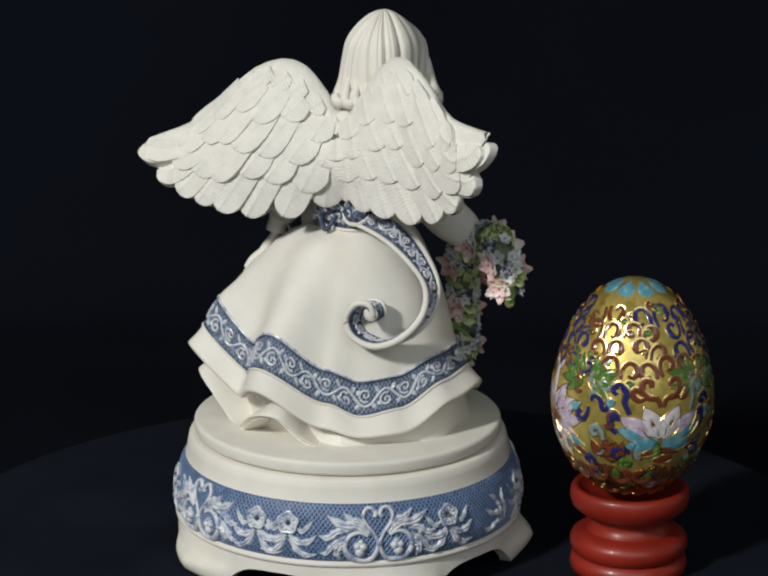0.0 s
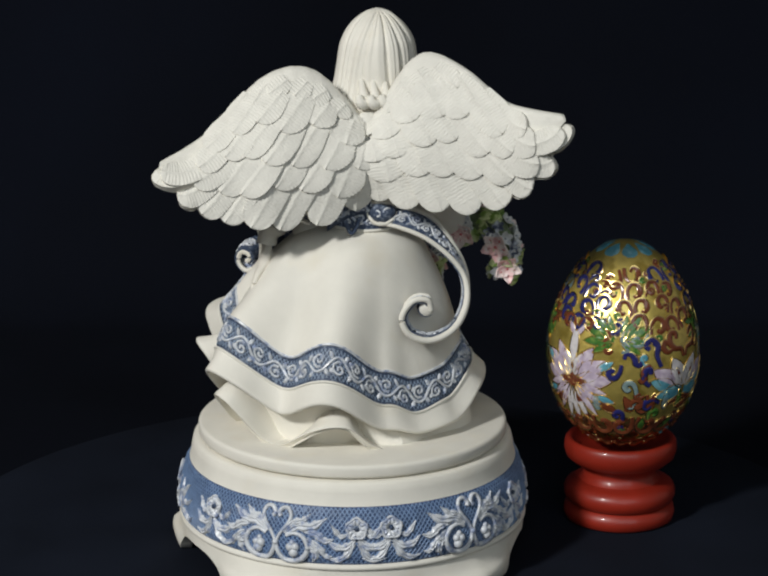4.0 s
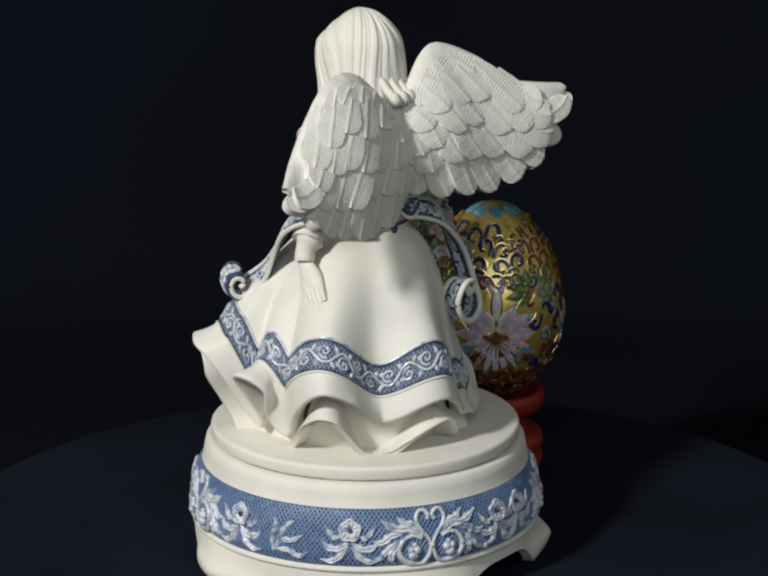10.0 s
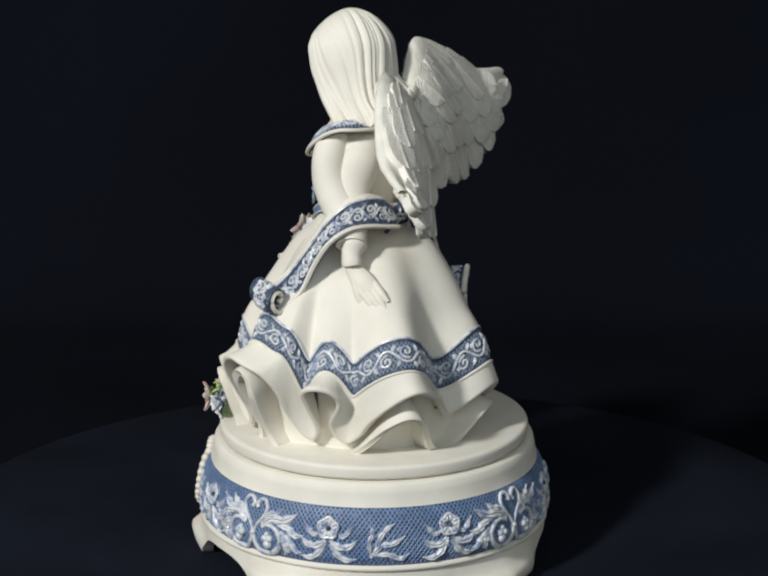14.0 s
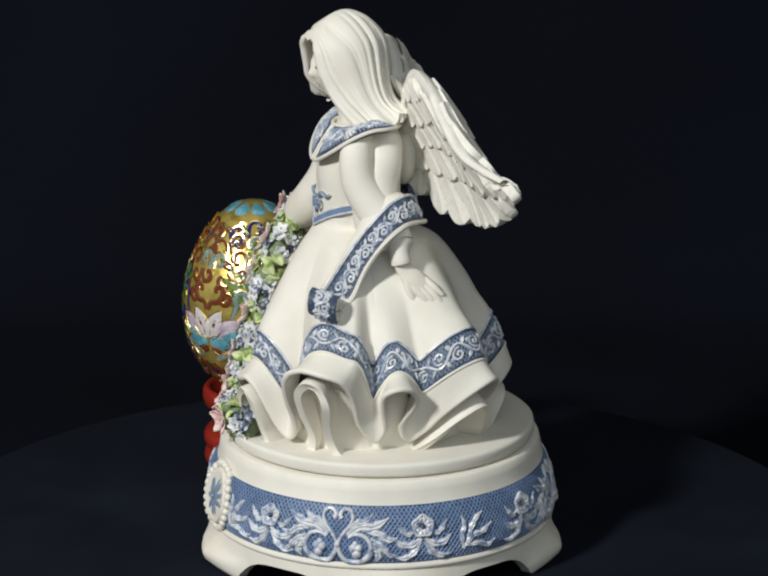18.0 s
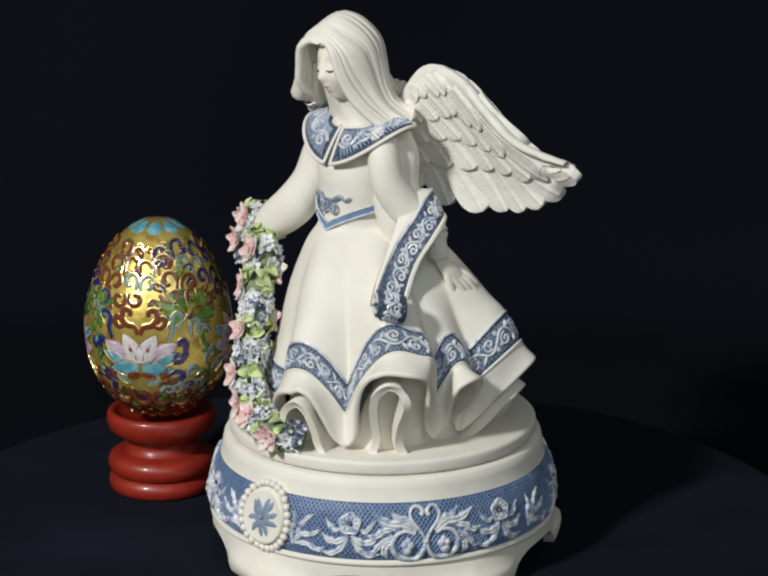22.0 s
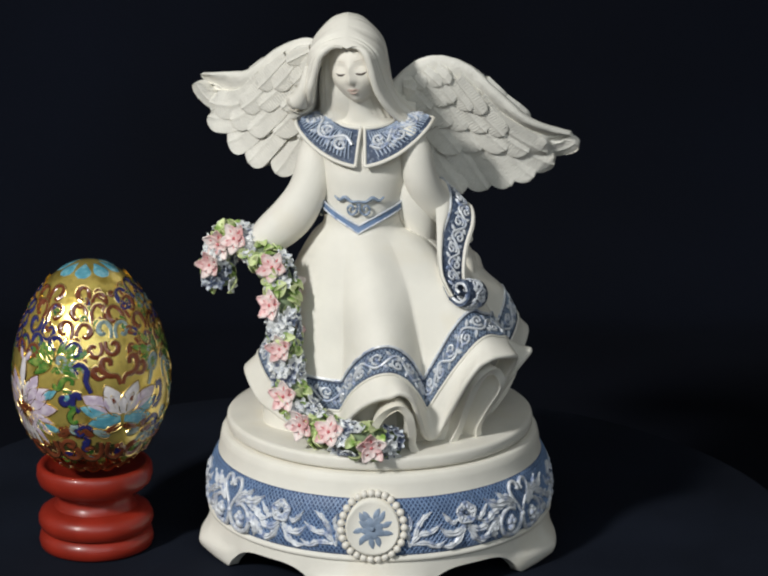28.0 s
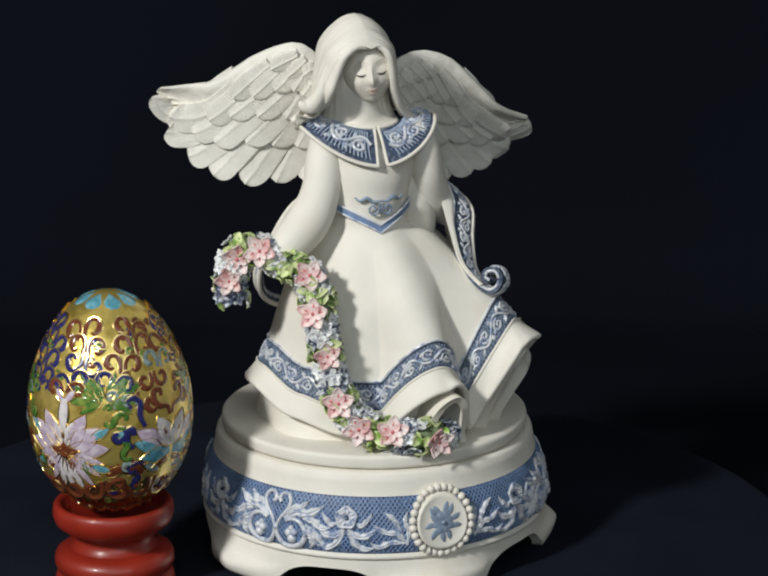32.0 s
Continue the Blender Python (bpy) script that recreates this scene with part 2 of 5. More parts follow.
def pad_on(solid, place, cx, cy, ang, length, width, high, mat):
    """A small raised leaf or petal: a domed almond laid on a surface that place(points, lift) describes."""
    ca, sa = math.cos(radians(ang)), math.sin(radians(ang))
    rows = []
    for u in np.linspace(0, 1, 7):
        w = width * math.sin(math.pi * min(1, 0.08 + 0.92 * u)) ** 0.7 * (1.15 - 0.5 * u)
        rows.append([(u * length, w * q, high * (1 - q * q) * math.sin(math.pi * (0.1 + 0.85 * u)) * (1 - 0.45 * math.exp(-(q / 0.2) ** 2))) for q in np.linspace(-1, 1, 7)])
    g = np.array(rows)
    flat = g.reshape(-1, 3)
    pts = np.stack([cx + flat[:, 0] * ca - flat[:, 1] * sa, cy + flat[:, 0] * sa + flat[:, 1] * ca], 1)
    lo, hi = place(pts, 0.0), place(pts, 1.0)
    p = lo + (hi - lo) * (flat[:, 2:3] - 0.12)
    solid.grid(p.reshape(7, 7, 3), mat)


def leaf_on(solid, place, path, width, high, mat, lobes=4):
    """A curling acanthus leaf: a domed, lobed blade with a sunk midrib along a curved path."""
    p = cat(path, 17)
    t = unit(np.gradient(p, axis=0))
    nrm = np.stack([-t[:, 1], t[:, 0]], 1)
    pts, lift = [], []
    for i, u in enumerate(np.linspace(0, 1, 17)):
        w = width * (0.22 + 0.78 * math.sin(math.pi * min(1, u * 0.95 + 0.04)) ** 0.75) * (1 - 0.28 * (0.5 - 0.5 * math.cos(2 * math.pi * lobes * u))) * (1 - 0.85 * max(0, (u - 0.8) / 0.2) ** 1.5)
        for q in np.linspace(-1, 1, 7):
            pts.append(p[i] + nrm[i] * w * q - t[i] * abs(q) * w * 0.35)
            lift.append(high * (1 - abs(q) ** 2.2) * (0.55 + 0.45 * math.sin(math.pi * u)) * (1 - 0.5 * math.exp(-(q / 0.22) ** 2)) + 0.12 * high * math.cos(2 * math.pi * lobes * u))
    lo, hi = place(pts, 0.0), place(pts, 1.0)
    g = lo + (hi - lo) * (np.array(lift)[:, None] - 0.15)
    solid.grid(g.reshape(17, 7, 3), mat)


HEART = [(0.1, -2.4), (1.5, 0.4), (3.5, 3.0), (4.4, 5.4), (3.5, 7.3), (1.7, 7.4), (0.6, 6.0), (1.2, 5.0)]
RING = [(0.3, -1.6), (0.5, -4.6), (2.4, -7.6), (5.4, -8.0), (8.4, -6.6), (9.8, -3.6), (8.4, -0.4), (5.6, 0.6), (3.2, -0.4)]


def flip_x(pts, sgn):
    return [(x * sgn, y) for x, y in pts]


def build_music_box():
    at = (*BC, 0)
    box_ = thing("music_box_base", at, "round ivory music box base with a blue relief band", "music box")
    s = Solid()
    spin(s, [(0, 42.1), (20, 42.1), (46.4, 42.15), (47.2, 42.0), (47.6, 41.6), (47.75, 41.0), (47.7, 39.0), (47.4, 38.3), (46.8, 38.0), (45.9, 37.9), (45.8, 37.2), (0, 37.1)], BC, IVORY)
    part("top_disc", s, box_, "smooth ivory disc that carries the figure", at=at)
    s = Solid()
    spin(s, [(40, 37.4), (47.6, 37.5), (48.7, 37.3), (49.4, 36.7), (49.9, 34.4), (50.3, 31.6), (50.7, 30.6), (50.0, 30.1), (40, 30)], BC, IVORY)
    part("shoulder_ring", s, box_, at=at)
    s = Solid()
    spin(s, [(45, 30.8)] + [tuple(q) for q in BAND] + [(45, 13.2)], BC, BAND_BLUE, 160)
    part("blue_band", s, box_, "blue band with cross-hatched ground", at=at)
    # cross-hatched ground, as fine crossed ridges
    s = Solid()
    for k in range(240):
        for sg in (-1, 1):
            a0 = k * 1.5
            pts = [(sg * q * 0.75, q) for q in np.linspace(-7.9, 8.4, 9)]
            s.tube(on_band(a0, pts, 0.05), 0.23, BAND_HATCH, 4)
    tagged(part("hatching", s, box_, "fine crossed ridges of the band", at=at), kind="stuff")
    s = Solid()
    spin(s, [(51.6, 13.7), (53.4, 13.5), (54.1, 12.9), (54.1, 12.1), (53.5, 11.6), (52.0, 11.3)], BC, IVORY)
    part("lower_bead", s, box_, at=at)

    # apron with four arched openings and flared feet
    def wall(a):
        k = ((math.degrees(a) + 87) % 72) - 36      # 0 in the middle of each arch
        t = max(0.0, (abs(k) - 16) / 20)
        t = min(1, t)
        flare = t ** 0.8
        arch = 8.4 * max(0.0, 1 - (abs(k) / 20.0) ** 3.4) if abs(k) < 20 else 0.0
        return flare, arch
    FOOT_OUT = lambda z: float(np.interp(z, (0.0, 0.8, 2.2, 4.0, 5.4, 6.2, 7.2, 9.0, 11.6), (0.4, 2.4, 3.9, 4.7, 4.4, 3.4, 2.0, 0.9, 0.0)))
    n = 240
    aa = np.linspace(0, 2 * np.pi, n, endpoint=False)
    rows_o, rows_i = [], []
    for q in np.linspace(0, 1, 18):
        ro, ri = [], []
        for a in aa:
            fl, ar = wall(a)
            z = 11.6 * (1 - q) + ar * q
            depth = (11.6 - z) / 11.6
            r = 53.2 + 0.5 * depth + fl * FOOT_OUT(z)
            ro.append((BC[0] + r * math.cos(a), BC[1] + r * math.sin(a), z))
            ri.append((BC[0] + (r - 3.4) * math.cos(a), BC[1] + (r - 3.4) * math.sin(a), z))
        rows_o.append(ro)
        rows_i.append(ri)
    s = Solid()
    s.grid(rows_o, IVORY, True)
    s.grid(rows_i, IVORY, True, True)
    s.grid([rows_o[-1], rows_i[-1]], IVORY, True)
    spin(s, [(0, 11.5), (30, 11.5), (50.5, 11.5)], BC, IVORY)
    part("footed_apron", s, box_, "ivory apron with arches between five flared feet", at=at)

    # relief: heart scrolls, leaves, flowers
    def heart(az):
        pl = lambda p, h: on_band(az, p, h)
        s = Solid()
        for sg in (-1, 1):
            s.tube(on_band(az, cat(flip_x(HEART, sg), 30), 0.3), np.linspace(0.5, 0.75, 30), RELIEF, 7)
        s.ball(on_band(az, [(0, -2.6)], 0.4)[0], 1.0, RELIEF, 8, 6)
        part("heart_scroll", s, box_, at=at)
        for sg in (-1, 1):
            s = Solid()
            s.tube(on_band(az, cat(flip_x(RING, sg), 44), 0.3), np.concatenate([np.linspace(0.6, 0.95, 22), np.linspace(0.95, 0.5, 22)]), RELIEF, 7)
            part("ring_scroll", s, box_, at=at)
            s = Solid()
            for bx, by, br in ((5.6, -5.2, 1.5), (4.6, -3.6, 1.35), (6.2, -3.4, 1.2), (5.2, -2.2, 0.9)):
                s.ball(on_band(az, [(sg * bx, by)], 0.35)[0], br, RELIEF, 9, 7)
            part("bud", s, box_, at=at)
            for path, w in (([(3.0, 0.2), (6.5, 2.6), (11.0, 3.0), (15.2, 5.6)], 1.9), ([(8.8, 1.4), (12.0, 0.8), (14.6, -1.0), (17.4, -0.4)], 1.6),
                            ([(9.4, -2.2), (11.4, -3.4), (12.0, -5.6), (11.0, -7.8)], 1.7), ([(9.6, -0.6), (13.0, -3.0), (15.0, -5.6), (17.0, -5.6)], 1.2),
                            ([(2.6, 0.8), (5.0, 3.6), (8.2, 4.6), (10.4, 6.6)], 1.2)):
                s = Solid()
                leaf_on(s, pl, flip_x(path, sg), w * 1.0, 1.25, RELIEF)
                part("acanthus_leaf", s, box_, at=at)

    def flower(az, y=2.8, r=2.7):
        pl = lambda p, h: on_band(az, p, h)
        s = Solid()
        for k in range(5):
            an = radians(72 * k + 90)
            pad_on(s, pl, 0.7 * math.cos(an), y + 0.7 * math.sin(an), 72 * k + 90, r, 2.0, 1.5, RELIEF)
        t = np.linspace(0, 2 * np.pi, 31)
        rr = r * (1.08 + 0.10 * np.cos(5 * (t - np.pi / 2)))
        s.tube(on_band(az, np.stack([rr * np.cos(t), y + rr * np.sin(t)], 1), 0.75), 0.42, RELIEF, 6)
        s.ball(on_band(az, [(0, y)], 0.7)[0], 0.7, BLUE, 8, 6)
        part("relief_flower", s, box_, at=at)
        for sg in (-1, 1):
            for path, w in (([(0.5, y - 3.6), (3.2, y - 5.6), (6.2, y - 5.4), (8.6, y - 3.2)], 1.5), ([(0.6, y - 4.6), (2.8, y - 8.0), (5.6, y - 9.6), (8.6, y - 9.0)], 1.3), ([(2.4, y - 1.6), (4.4, y - 2.4), (6.0, y - 1.0), (7.6, y + 1.2)], 1.0)):
                s = Solid()
                leaf_on(s, pl, flip_x(path, sg), w * 1.05, 1.15, RELIEF, 3)
                part("relief_leaf", s, box_, at=at)

    def spray(az):
        """A low feathery spray of leaves on one stem."""
        pl = lambda p, h: on_band(az, p, h)
        for path, w in (([(-5, -5.5), (-2, -2.2), (1.5, -1.6), (5.0, 0.8)], 1.1), ([(-3.5, -4.2), (-2.6, -0.4), (-0.6, 2.6), (2.0, 4.4)], 1.0), ([(-4.0, -5.0), (0.0, -4.8), (3.4, -6.2), (6.0, -4.6)], 1.1), ([(-5.0, -5.0), (-5.4, -1.2), (-4.4, 1.6), (-5.2, 4.4)], 0.9)):
            s = Solid()
            leaf_on(s, pl, flip_x(path, 1 if math.sin(radians(az + 86)) > 0 else -1), w * 1.1, 1.15, RELIEF, 4)
            part("relief_leaf", s, box_, at=at)

    for d in (55, -55, 147, -147):
        heart(-86 + d)
    for d in (31, -31, 82, -82, 121, -123, 173, 184):
        flower(-86 + d)
    for d in (17, -17, 101, -101):
        spray(-86 + d)

    # medallion with its ring of pearls
    az = -86

    def face(x, y, h):
        return on_band(az, [(x, y + 0.6)], h + 0.2)[0]
    s = Solid()
    rows = []
    for r, hgt in ((0, 0.9), (4, 0.9), (6.6, 0.85), (7.2, 1.3), (7.8, 1.45), (8.3, 1.0), (8.6, -2.0)):
        rows.append([face(r * 0.94 * math.cos(t), r * 1.04 * math.sin(t), hgt) for t in np.linspace(0, 2 * np.pi, 48, endpoint=False)])
    s.grid(rows, IVORY, True)
    med = part("medallion", s, box_, "oval ivory cameo with a blue flower spray", at=at)
    s2 = Solid()

    def sprig(name, solid):
        part(name, solid, med, at=(0, 0, 0)).matrix_parent_inverse = Matrix.Translation((-BC[0] * MM, -BC[1] * MM, 0))

    def place(p, h):
        return np.array([face(x, y, 0.9 + 0.5 * h) for x, y in p])
    for k in range(8):
        an = 45 * k + 17
        s = Solid()
        pad_on(s, place, 0.3 * math.cos(radians(an)), 0.3 * math.sin(radians(an)), an, 4.2 if k % 2 else 3.4, 1.5, 0.9, HATCH)
        sprig("blue_petal", s)
    s = Solid()
    s.ball(face(0, 0, 1.3), 0.75, HATCH, 8, 6)
    sprig("flower_heart", s)
    for an, d, ln in ((80, 3.9, 2.6), (110, 3.7, 2.2), (140, 3.8, 2.4), (185, 3.8, 2.2), (225, 3.9, 2.7), (262, 3.9, 2.6), (300, 3.8, 2.4), (335, 3.8, 2.6), (10, 3.8, 2.4), (45, 3.8, 2.7)):
        s = Solid()
        pad_on(s, place, (d - 1.0) * math.cos(radians(an)), (d - 1.0) * math.sin(radians(an)), an + (18 if an % 20 else -18), ln + 0.9, 1.0, 0.7, HATCH)
        s.tube(np.array([face(r * math.cos(radians(an)), r * math.sin(radians(an)), 1.0) for r in (2.6, 3.4, d + 0.3)]), 0.14, HATCH, 5)
        sprig("blue_leaf", s)
    n = 27
    s2.ball((0, 0, 0), 1.22, PEARL, 10, 8)
    me = s2.mesh("pearl")
    for k in range(n):
        t = 2 * math.pi * k / n
        q = face(9.6 * 0.95 * math.cos(t), 9.6 * 1.03 * math.sin(t), 0.6)
        ob = new("pearl", me)
        ob.location = Vector(q - np.array(at)) * MM
        ob.parent = box_
    MOVERS.append(box_)


build_music_box()


# ---- egg stand and egg ----
EC = (-83.5, -13.5)


def build_egg_stand():
    at = (*EC, 0)
    st = thing("egg_stand", at, "turned red lacquered wooden stand under the egg", "stand")
    s = Solid()
    spin(s, [(0, 0), (16.4, 0), (17.5, 0.7), (17.9, 2.6), (17.5, 4.6), (16.4, 5.6), (15.9, 6.0), (0, 6.0)], EC, RED, 72)
    part("foot_ring", s, st, at=at)
    s = Solid()
    spin(s, [(0, 6.0), (15.9, 6.0), (17.0, 6.5), (17.9, 8.4), (17.9, 10.2), (17.2, 11.8), (15.6, 12.8), (13.2, 13.4), (0, 13.4)], EC, RED, 72)
    part("middle_ring", s, st, at=at)
    s = Solid()
    spin(s, [(0, 13.4), (13.0, 13.4), (12.0, 14.4), (11.4, 16.2), (11.6, 17.6), (12.6, 18.6), (0, 18.6)], EC, RED, 72)
    part("neck", s, st, at=at)
    s = Solid()
    spin(s, [(0, 18.6), (12.6, 18.6), (15.6, 19.6), (17.4, 21.2), (18.1, 23.6), (17.9, 26.2), (17.2, 27.2), (16.2, 27.4), (15.2, 26.6), (13.5, 24), (0, 22)], EC, RED, 72)
    part("cup", s, st, at=at)
    MOVERS.append(st)


build_egg_stand()

EGG_TOP, EGG_LOW = 92.2, 25.6


def egg_profile(v):
    """Radius and height, v from 0 at the base to 1 at the tip."""
    a = math.pi * (1 - v)
    h = (EGG_TOP - EGG_LOW) / 2
    z = (EGG_TOP + EGG_LOW) / 2 + h * math.cos(a)
    c = -math.cos(a)
    r = 23.7 * math.sin(a) * (1 + 0.11 * c - 0.10 * (1 - c * c) * -0.2)
    return r, z


EGG_TAB = np.array([egg_profile(v) for v in np.linspace(1, 0, 400)])


def on_egg(az0, z0, pts, lift=0.0):
    """Places (along, up) pairs on the egg about a point at azimuth az0 and height z0."""
    out = []
    for x, y in pts:
        z = min(EGG_TOP - 0.05, max(EGG_LOW + 0.05, z0 + y))
        r = float(np.interp(z, EGG_TAB[::-1, 1], EGG_TAB[::-1, 0]))
        r0 = float(np.interp(z0, EGG_TAB[::-1, 1], EGG_TAB[::-1, 0]))
        a = radians(az0) + x / max(6.0, 0.5 * (r + r0))
        zc = 55.0
        nz = (z - zc) / 33.0 * 0.7
        k = 1 / math.hypot(1, nz)
        out.append((EC[0] + (r + lift * k) * math.cos(a), EC[1] + (r + lift * k) * math.sin(a), z + lift * nz * k))
    return np.array(out)


HOOK = [(0.5, -2.2), (0.3, 0.2), (1.5, 2.0), (3.4, 1.8), (4.2, 0.0), (3.2, -1.3), (2.1, -0.7)]
CURL = [(0, -3.0), (0.2, -0.8), (1.2, 1.4), (3.0, 2.0), (4.0, 0.6), (3.2, -0.7), (2.1, -0.2)]
FISH = [(-3.6, 1.2), (-2.6, 2.6), (-0.9, 2.0), (-0.2, 0.0), (-0.6, -2.2), (0.6, -3.4), (1.6, -2.2)]


def build_egg():
    at = (*EC, EGG_LOW)
    egg = thing("enamelled_egg", at, "gold cloisonne egg with lilac, teal and navy enamel scrolls", "egg")
    s = Solid()
    prof = [egg_profile(v) for v in np.linspace(1, 0, 60)]
    spin(s, [(max(r, 0.001), z) for r, z in prof], EC, GOLD, 96)
    part("gilt_shell", s, egg, "shiny golden ground", at=at)

    s = Solid()
    aa = np.linspace(0, 360, 121)[:-1]
    top = [39.5 + 1.6 * math.sin(radians(9 * a)) + 0.9 * math.sin(radians(23 * a)) for a in aa]
    s.grid([[on_egg(a, 26.2 + (tz - 26.2) * q, [(0, 0)], 0.10 if 0 < q < 1 else -0.05)[0] for a, tz in zip(aa, top)] for q in np.linspace(0, 1, 8)], E_FOOT, True)
    part("foot_band", s, egg, "dark brown enamel zone at the foot", at=at)

    def wire(az, z, pts, mat, w=0.62, closed=False, name="enamel_scroll"):
        s = Solid()
        p = cat(pts, 22, closed)
        if closed:
            p = np.vstack([p, p[:1]])
        o = outward(on_egg(az, z, p), EC)
        w = w * 1.16 * (1.0 if closed else 0.72 + 0.72 * np.sin(np.pi * np.linspace(0, 1, len(p)) ** 1.25))
        s.tube(on_egg(az, z, p, -0.05), w + 0.27, WIRE, 8, up=o, flat=0.20)
        s.tube(on_egg(az, z, p, 0.06), w, mat, 8, up=o, flat=0.20)
        part(name, s, egg, at=at)

    def petal(az, z, x, y, ang, ln, w, mat, name="petal", edge=True):
        s = Solid()
        pl = lambda p, h: on_egg(az, z, p, h * 0.5)
        pad_on(s, pl, x, y, ang, ln, w, 0.9, mat)
        if edge:
            ca, sa = math.cos(radians(ang)), math.sin(radians(ang))
            loop = []
            for u in np.linspace(0, 1, 9):
                loop.append((u, w * math.sin(math.pi * min(1, 0.08 + 0.92 * u)) ** 0.7 * (1.15 - 0.5 * u)))
            ring = [(u * ln, q) for u, q in loop] + [(u * ln, -q) for u, q in loop[::-1]]
            pts = [(x + a * ca - b * sa, y + a * sa + b * ca) for a, b in ring]
            s.tube(on_egg(az, z, pts, 0.12), 0.17, WIRE, 4)
        part(name, s, egg, at=at)

    def chrysanthemum(az, z):
        # broad outer petals, a tall crest with its own eye, long narrow petals below
        for an, ln, w in ((6, 12.0, 3.2), (32, 12.6, 3.5), (58, 11.6, 3.2), (122, 11.6, 3.2), (148, 12.6, 3.5), (174, 12.0, 3.2)):
            petal(az, z, 2.0 * math.cos(radians(an)), 2.0 * math.sin(radians(an)), an, ln, w, E_LILAC)
        for an, ln in ((196, 9.4), (216, 10.0), (236, 10.8), (254, 11.4), (270, 11.6), (286, 11.4), (304, 10.8), (324, 10.0), (344, 9.4)):
            petal(az, z, 1.8 * math.cos(radians(an)), 1.8 * math.sin(radians(an)), an, ln * 1.15, 1.7, E_WHITE if an % 4 else E_LILAC)
        for sg in (-1, 1):
            petal(az, z, sg * 0.9, 4.0, 90 - sg * 28, 6.0, 1.7, E_WHITE)
        for sg in (-1, 1):
            petal(az, z, sg * 0.5, 14.6, 90 - sg * 38, 5.0, 1.2, E_LILAC)
            wire(az, z, flip_x([(0.6, 17.0), (2.2, 19.4), (4.6, 19.6), (5.6, 17.8), (4.4, 16.6), (3.4, 17.6)], sg), E_BROWN, 0.66)
        wire(az, z, [(0, 6.4), (0, 9.0), (0.1, 12.0), (0, 15.6)], E_WHITE, 1.1, name="petal")
        petal(az, z, 0, 1.4, 90, 8.6, 2.8, E_WHITE)
        petal(az, z, 0, 3.0, 90, 4.2, 1.4, E_BROWN, "flower_heart")
        for sg in (-1, 1):
            petal(az, z, sg * 1.4, -0.4, 90 - sg * 78, 3.8, 1.6, E_BROWN, "flower_heart")
        for k in range(5):
            petal(az, z, 0, 0, 72 * k + 18, 3.0, 1.5, E_BROWN, "flower_heart", k == 0)
        for sg in (-1, 1):
            petal(az, z, sg * 9, 4.5, 90 - sg * 58, 6.0, 1.5, E_TEAL, "leaf")
            petal(az, z, sg * 8, -4.5, 90 - sg * 104, 6.5, 1.5, E_TEAL, "leaf")

    def lotus(az, z):
        for sg in (-1, 1):
            m = lambda an: an if sg > 0 else 180 - an
            petal(az, z, sg * 0.6, -4.2, m(-4), 10.5, 3.0, E_TEAL)
            petal(az, z, sg * 4.6, -2.6, m(20), 9.4, 2.5, E_TEAL)
            petal(az, z, sg * 3.2, -1.6, m(32), 11.0, 3.4, E_LILAC)
            petal(az, z, sg * 0.4, -2.4, m(62), 11.0, 3.6, E_WHITE)
            petal(az, z, sg * 2.2, 0.6, m(66), 3.6, 1.1, E_BROWN, "flower_heart")
            petal(az, z, sg * 0.4, -6.2, m(-20), 7.0, 1.3, E_BROWN, "leaf")
            wire(az, z, flip_x([(0.4, 7.0), (1.4, 9.4), (4.2, 10.0), (6.0, 12.0), (5.4, 14.6), (3.4, 14.4), (3.2, 12.8)], sg), E_BROWN, 0.72)
            wire(az, z, flip_x([(4.6, 10.0), (7.0, 9.2), (8.6, 10.8), (7.8, 12.4), (6.8, 11.6)], sg), E_BROWN, 0.66)
            wire(az, z, flip_x([(9.6, 5.0), (11.0, 8.6), (10.6, 11.6), (12.6, 13.4), (14.4, 12.0), (13.4, 10.6)], sg), E_GREY if sg > 0 else E_NAVY, 0.75)
            wire(az, z, flip_x([(13.2, -1.0), (15.2, 1.0), (15.0, 4.0), (13.4, 4.4), (13.2, 2.8)], sg), E_NAVY, 0.7)
            wire(az, z, flip_x([(9.0, -7.2), (11.6, -5.6), (14.0, -6.6), (13.4, -8.6), (11.8, -7.8)], sg), E_NAVY, 0.66)

    # four flowers round the lower half, in the order seen as it turns
    chrysanthemum(40, 51.5)
    chrysanthemum(224, 50)
    lotus(-55, 52.2)
    lotus(132, 52.2)
    rng = random.Random(4)
    # green leaf sprays between the flowers
    for k in range(4):
        az = -60 + 45 + 90 * k
        for sg in (-1, 1):
            for an, ln, w in ((20, 11, 2.1), (48, 10, 2.0), (-8, 10, 1.9), (76, 8, 1.7), (-36, 8, 1.7)):
                petal(az, 66, sg * 1.2, 0, an if sg > 0 else 180 - an, ln, w, E_GREEN, "leaf")
    # top cap flower
    for k in range(8):
        s = Solid()
        a0 = 45 * k
        pad_on(s, lambda p, h: on_egg(a0, 90.4, p, h * 0.5), 0, -1.6, 90, 3.2, 2.9, 0.8, E_TEAL)
        part("cap_petal", s, egg, at=at)

    def pair(az, z, mat, sc=1.0, turn_=0.0, wd=0.6):
        """Two comma scrolls that mirror each other."""
        c, q = math.cos(turn_), math.sin(turn_)
        for sg in (-1, 1):
            pts = [(sc * (sg * (x + 0.35) * c - y * q), sc * (sg * (x + 0.35) * q + y * c)) for x, y in HOOK]
            wire(az, z, pts, mat, wd)

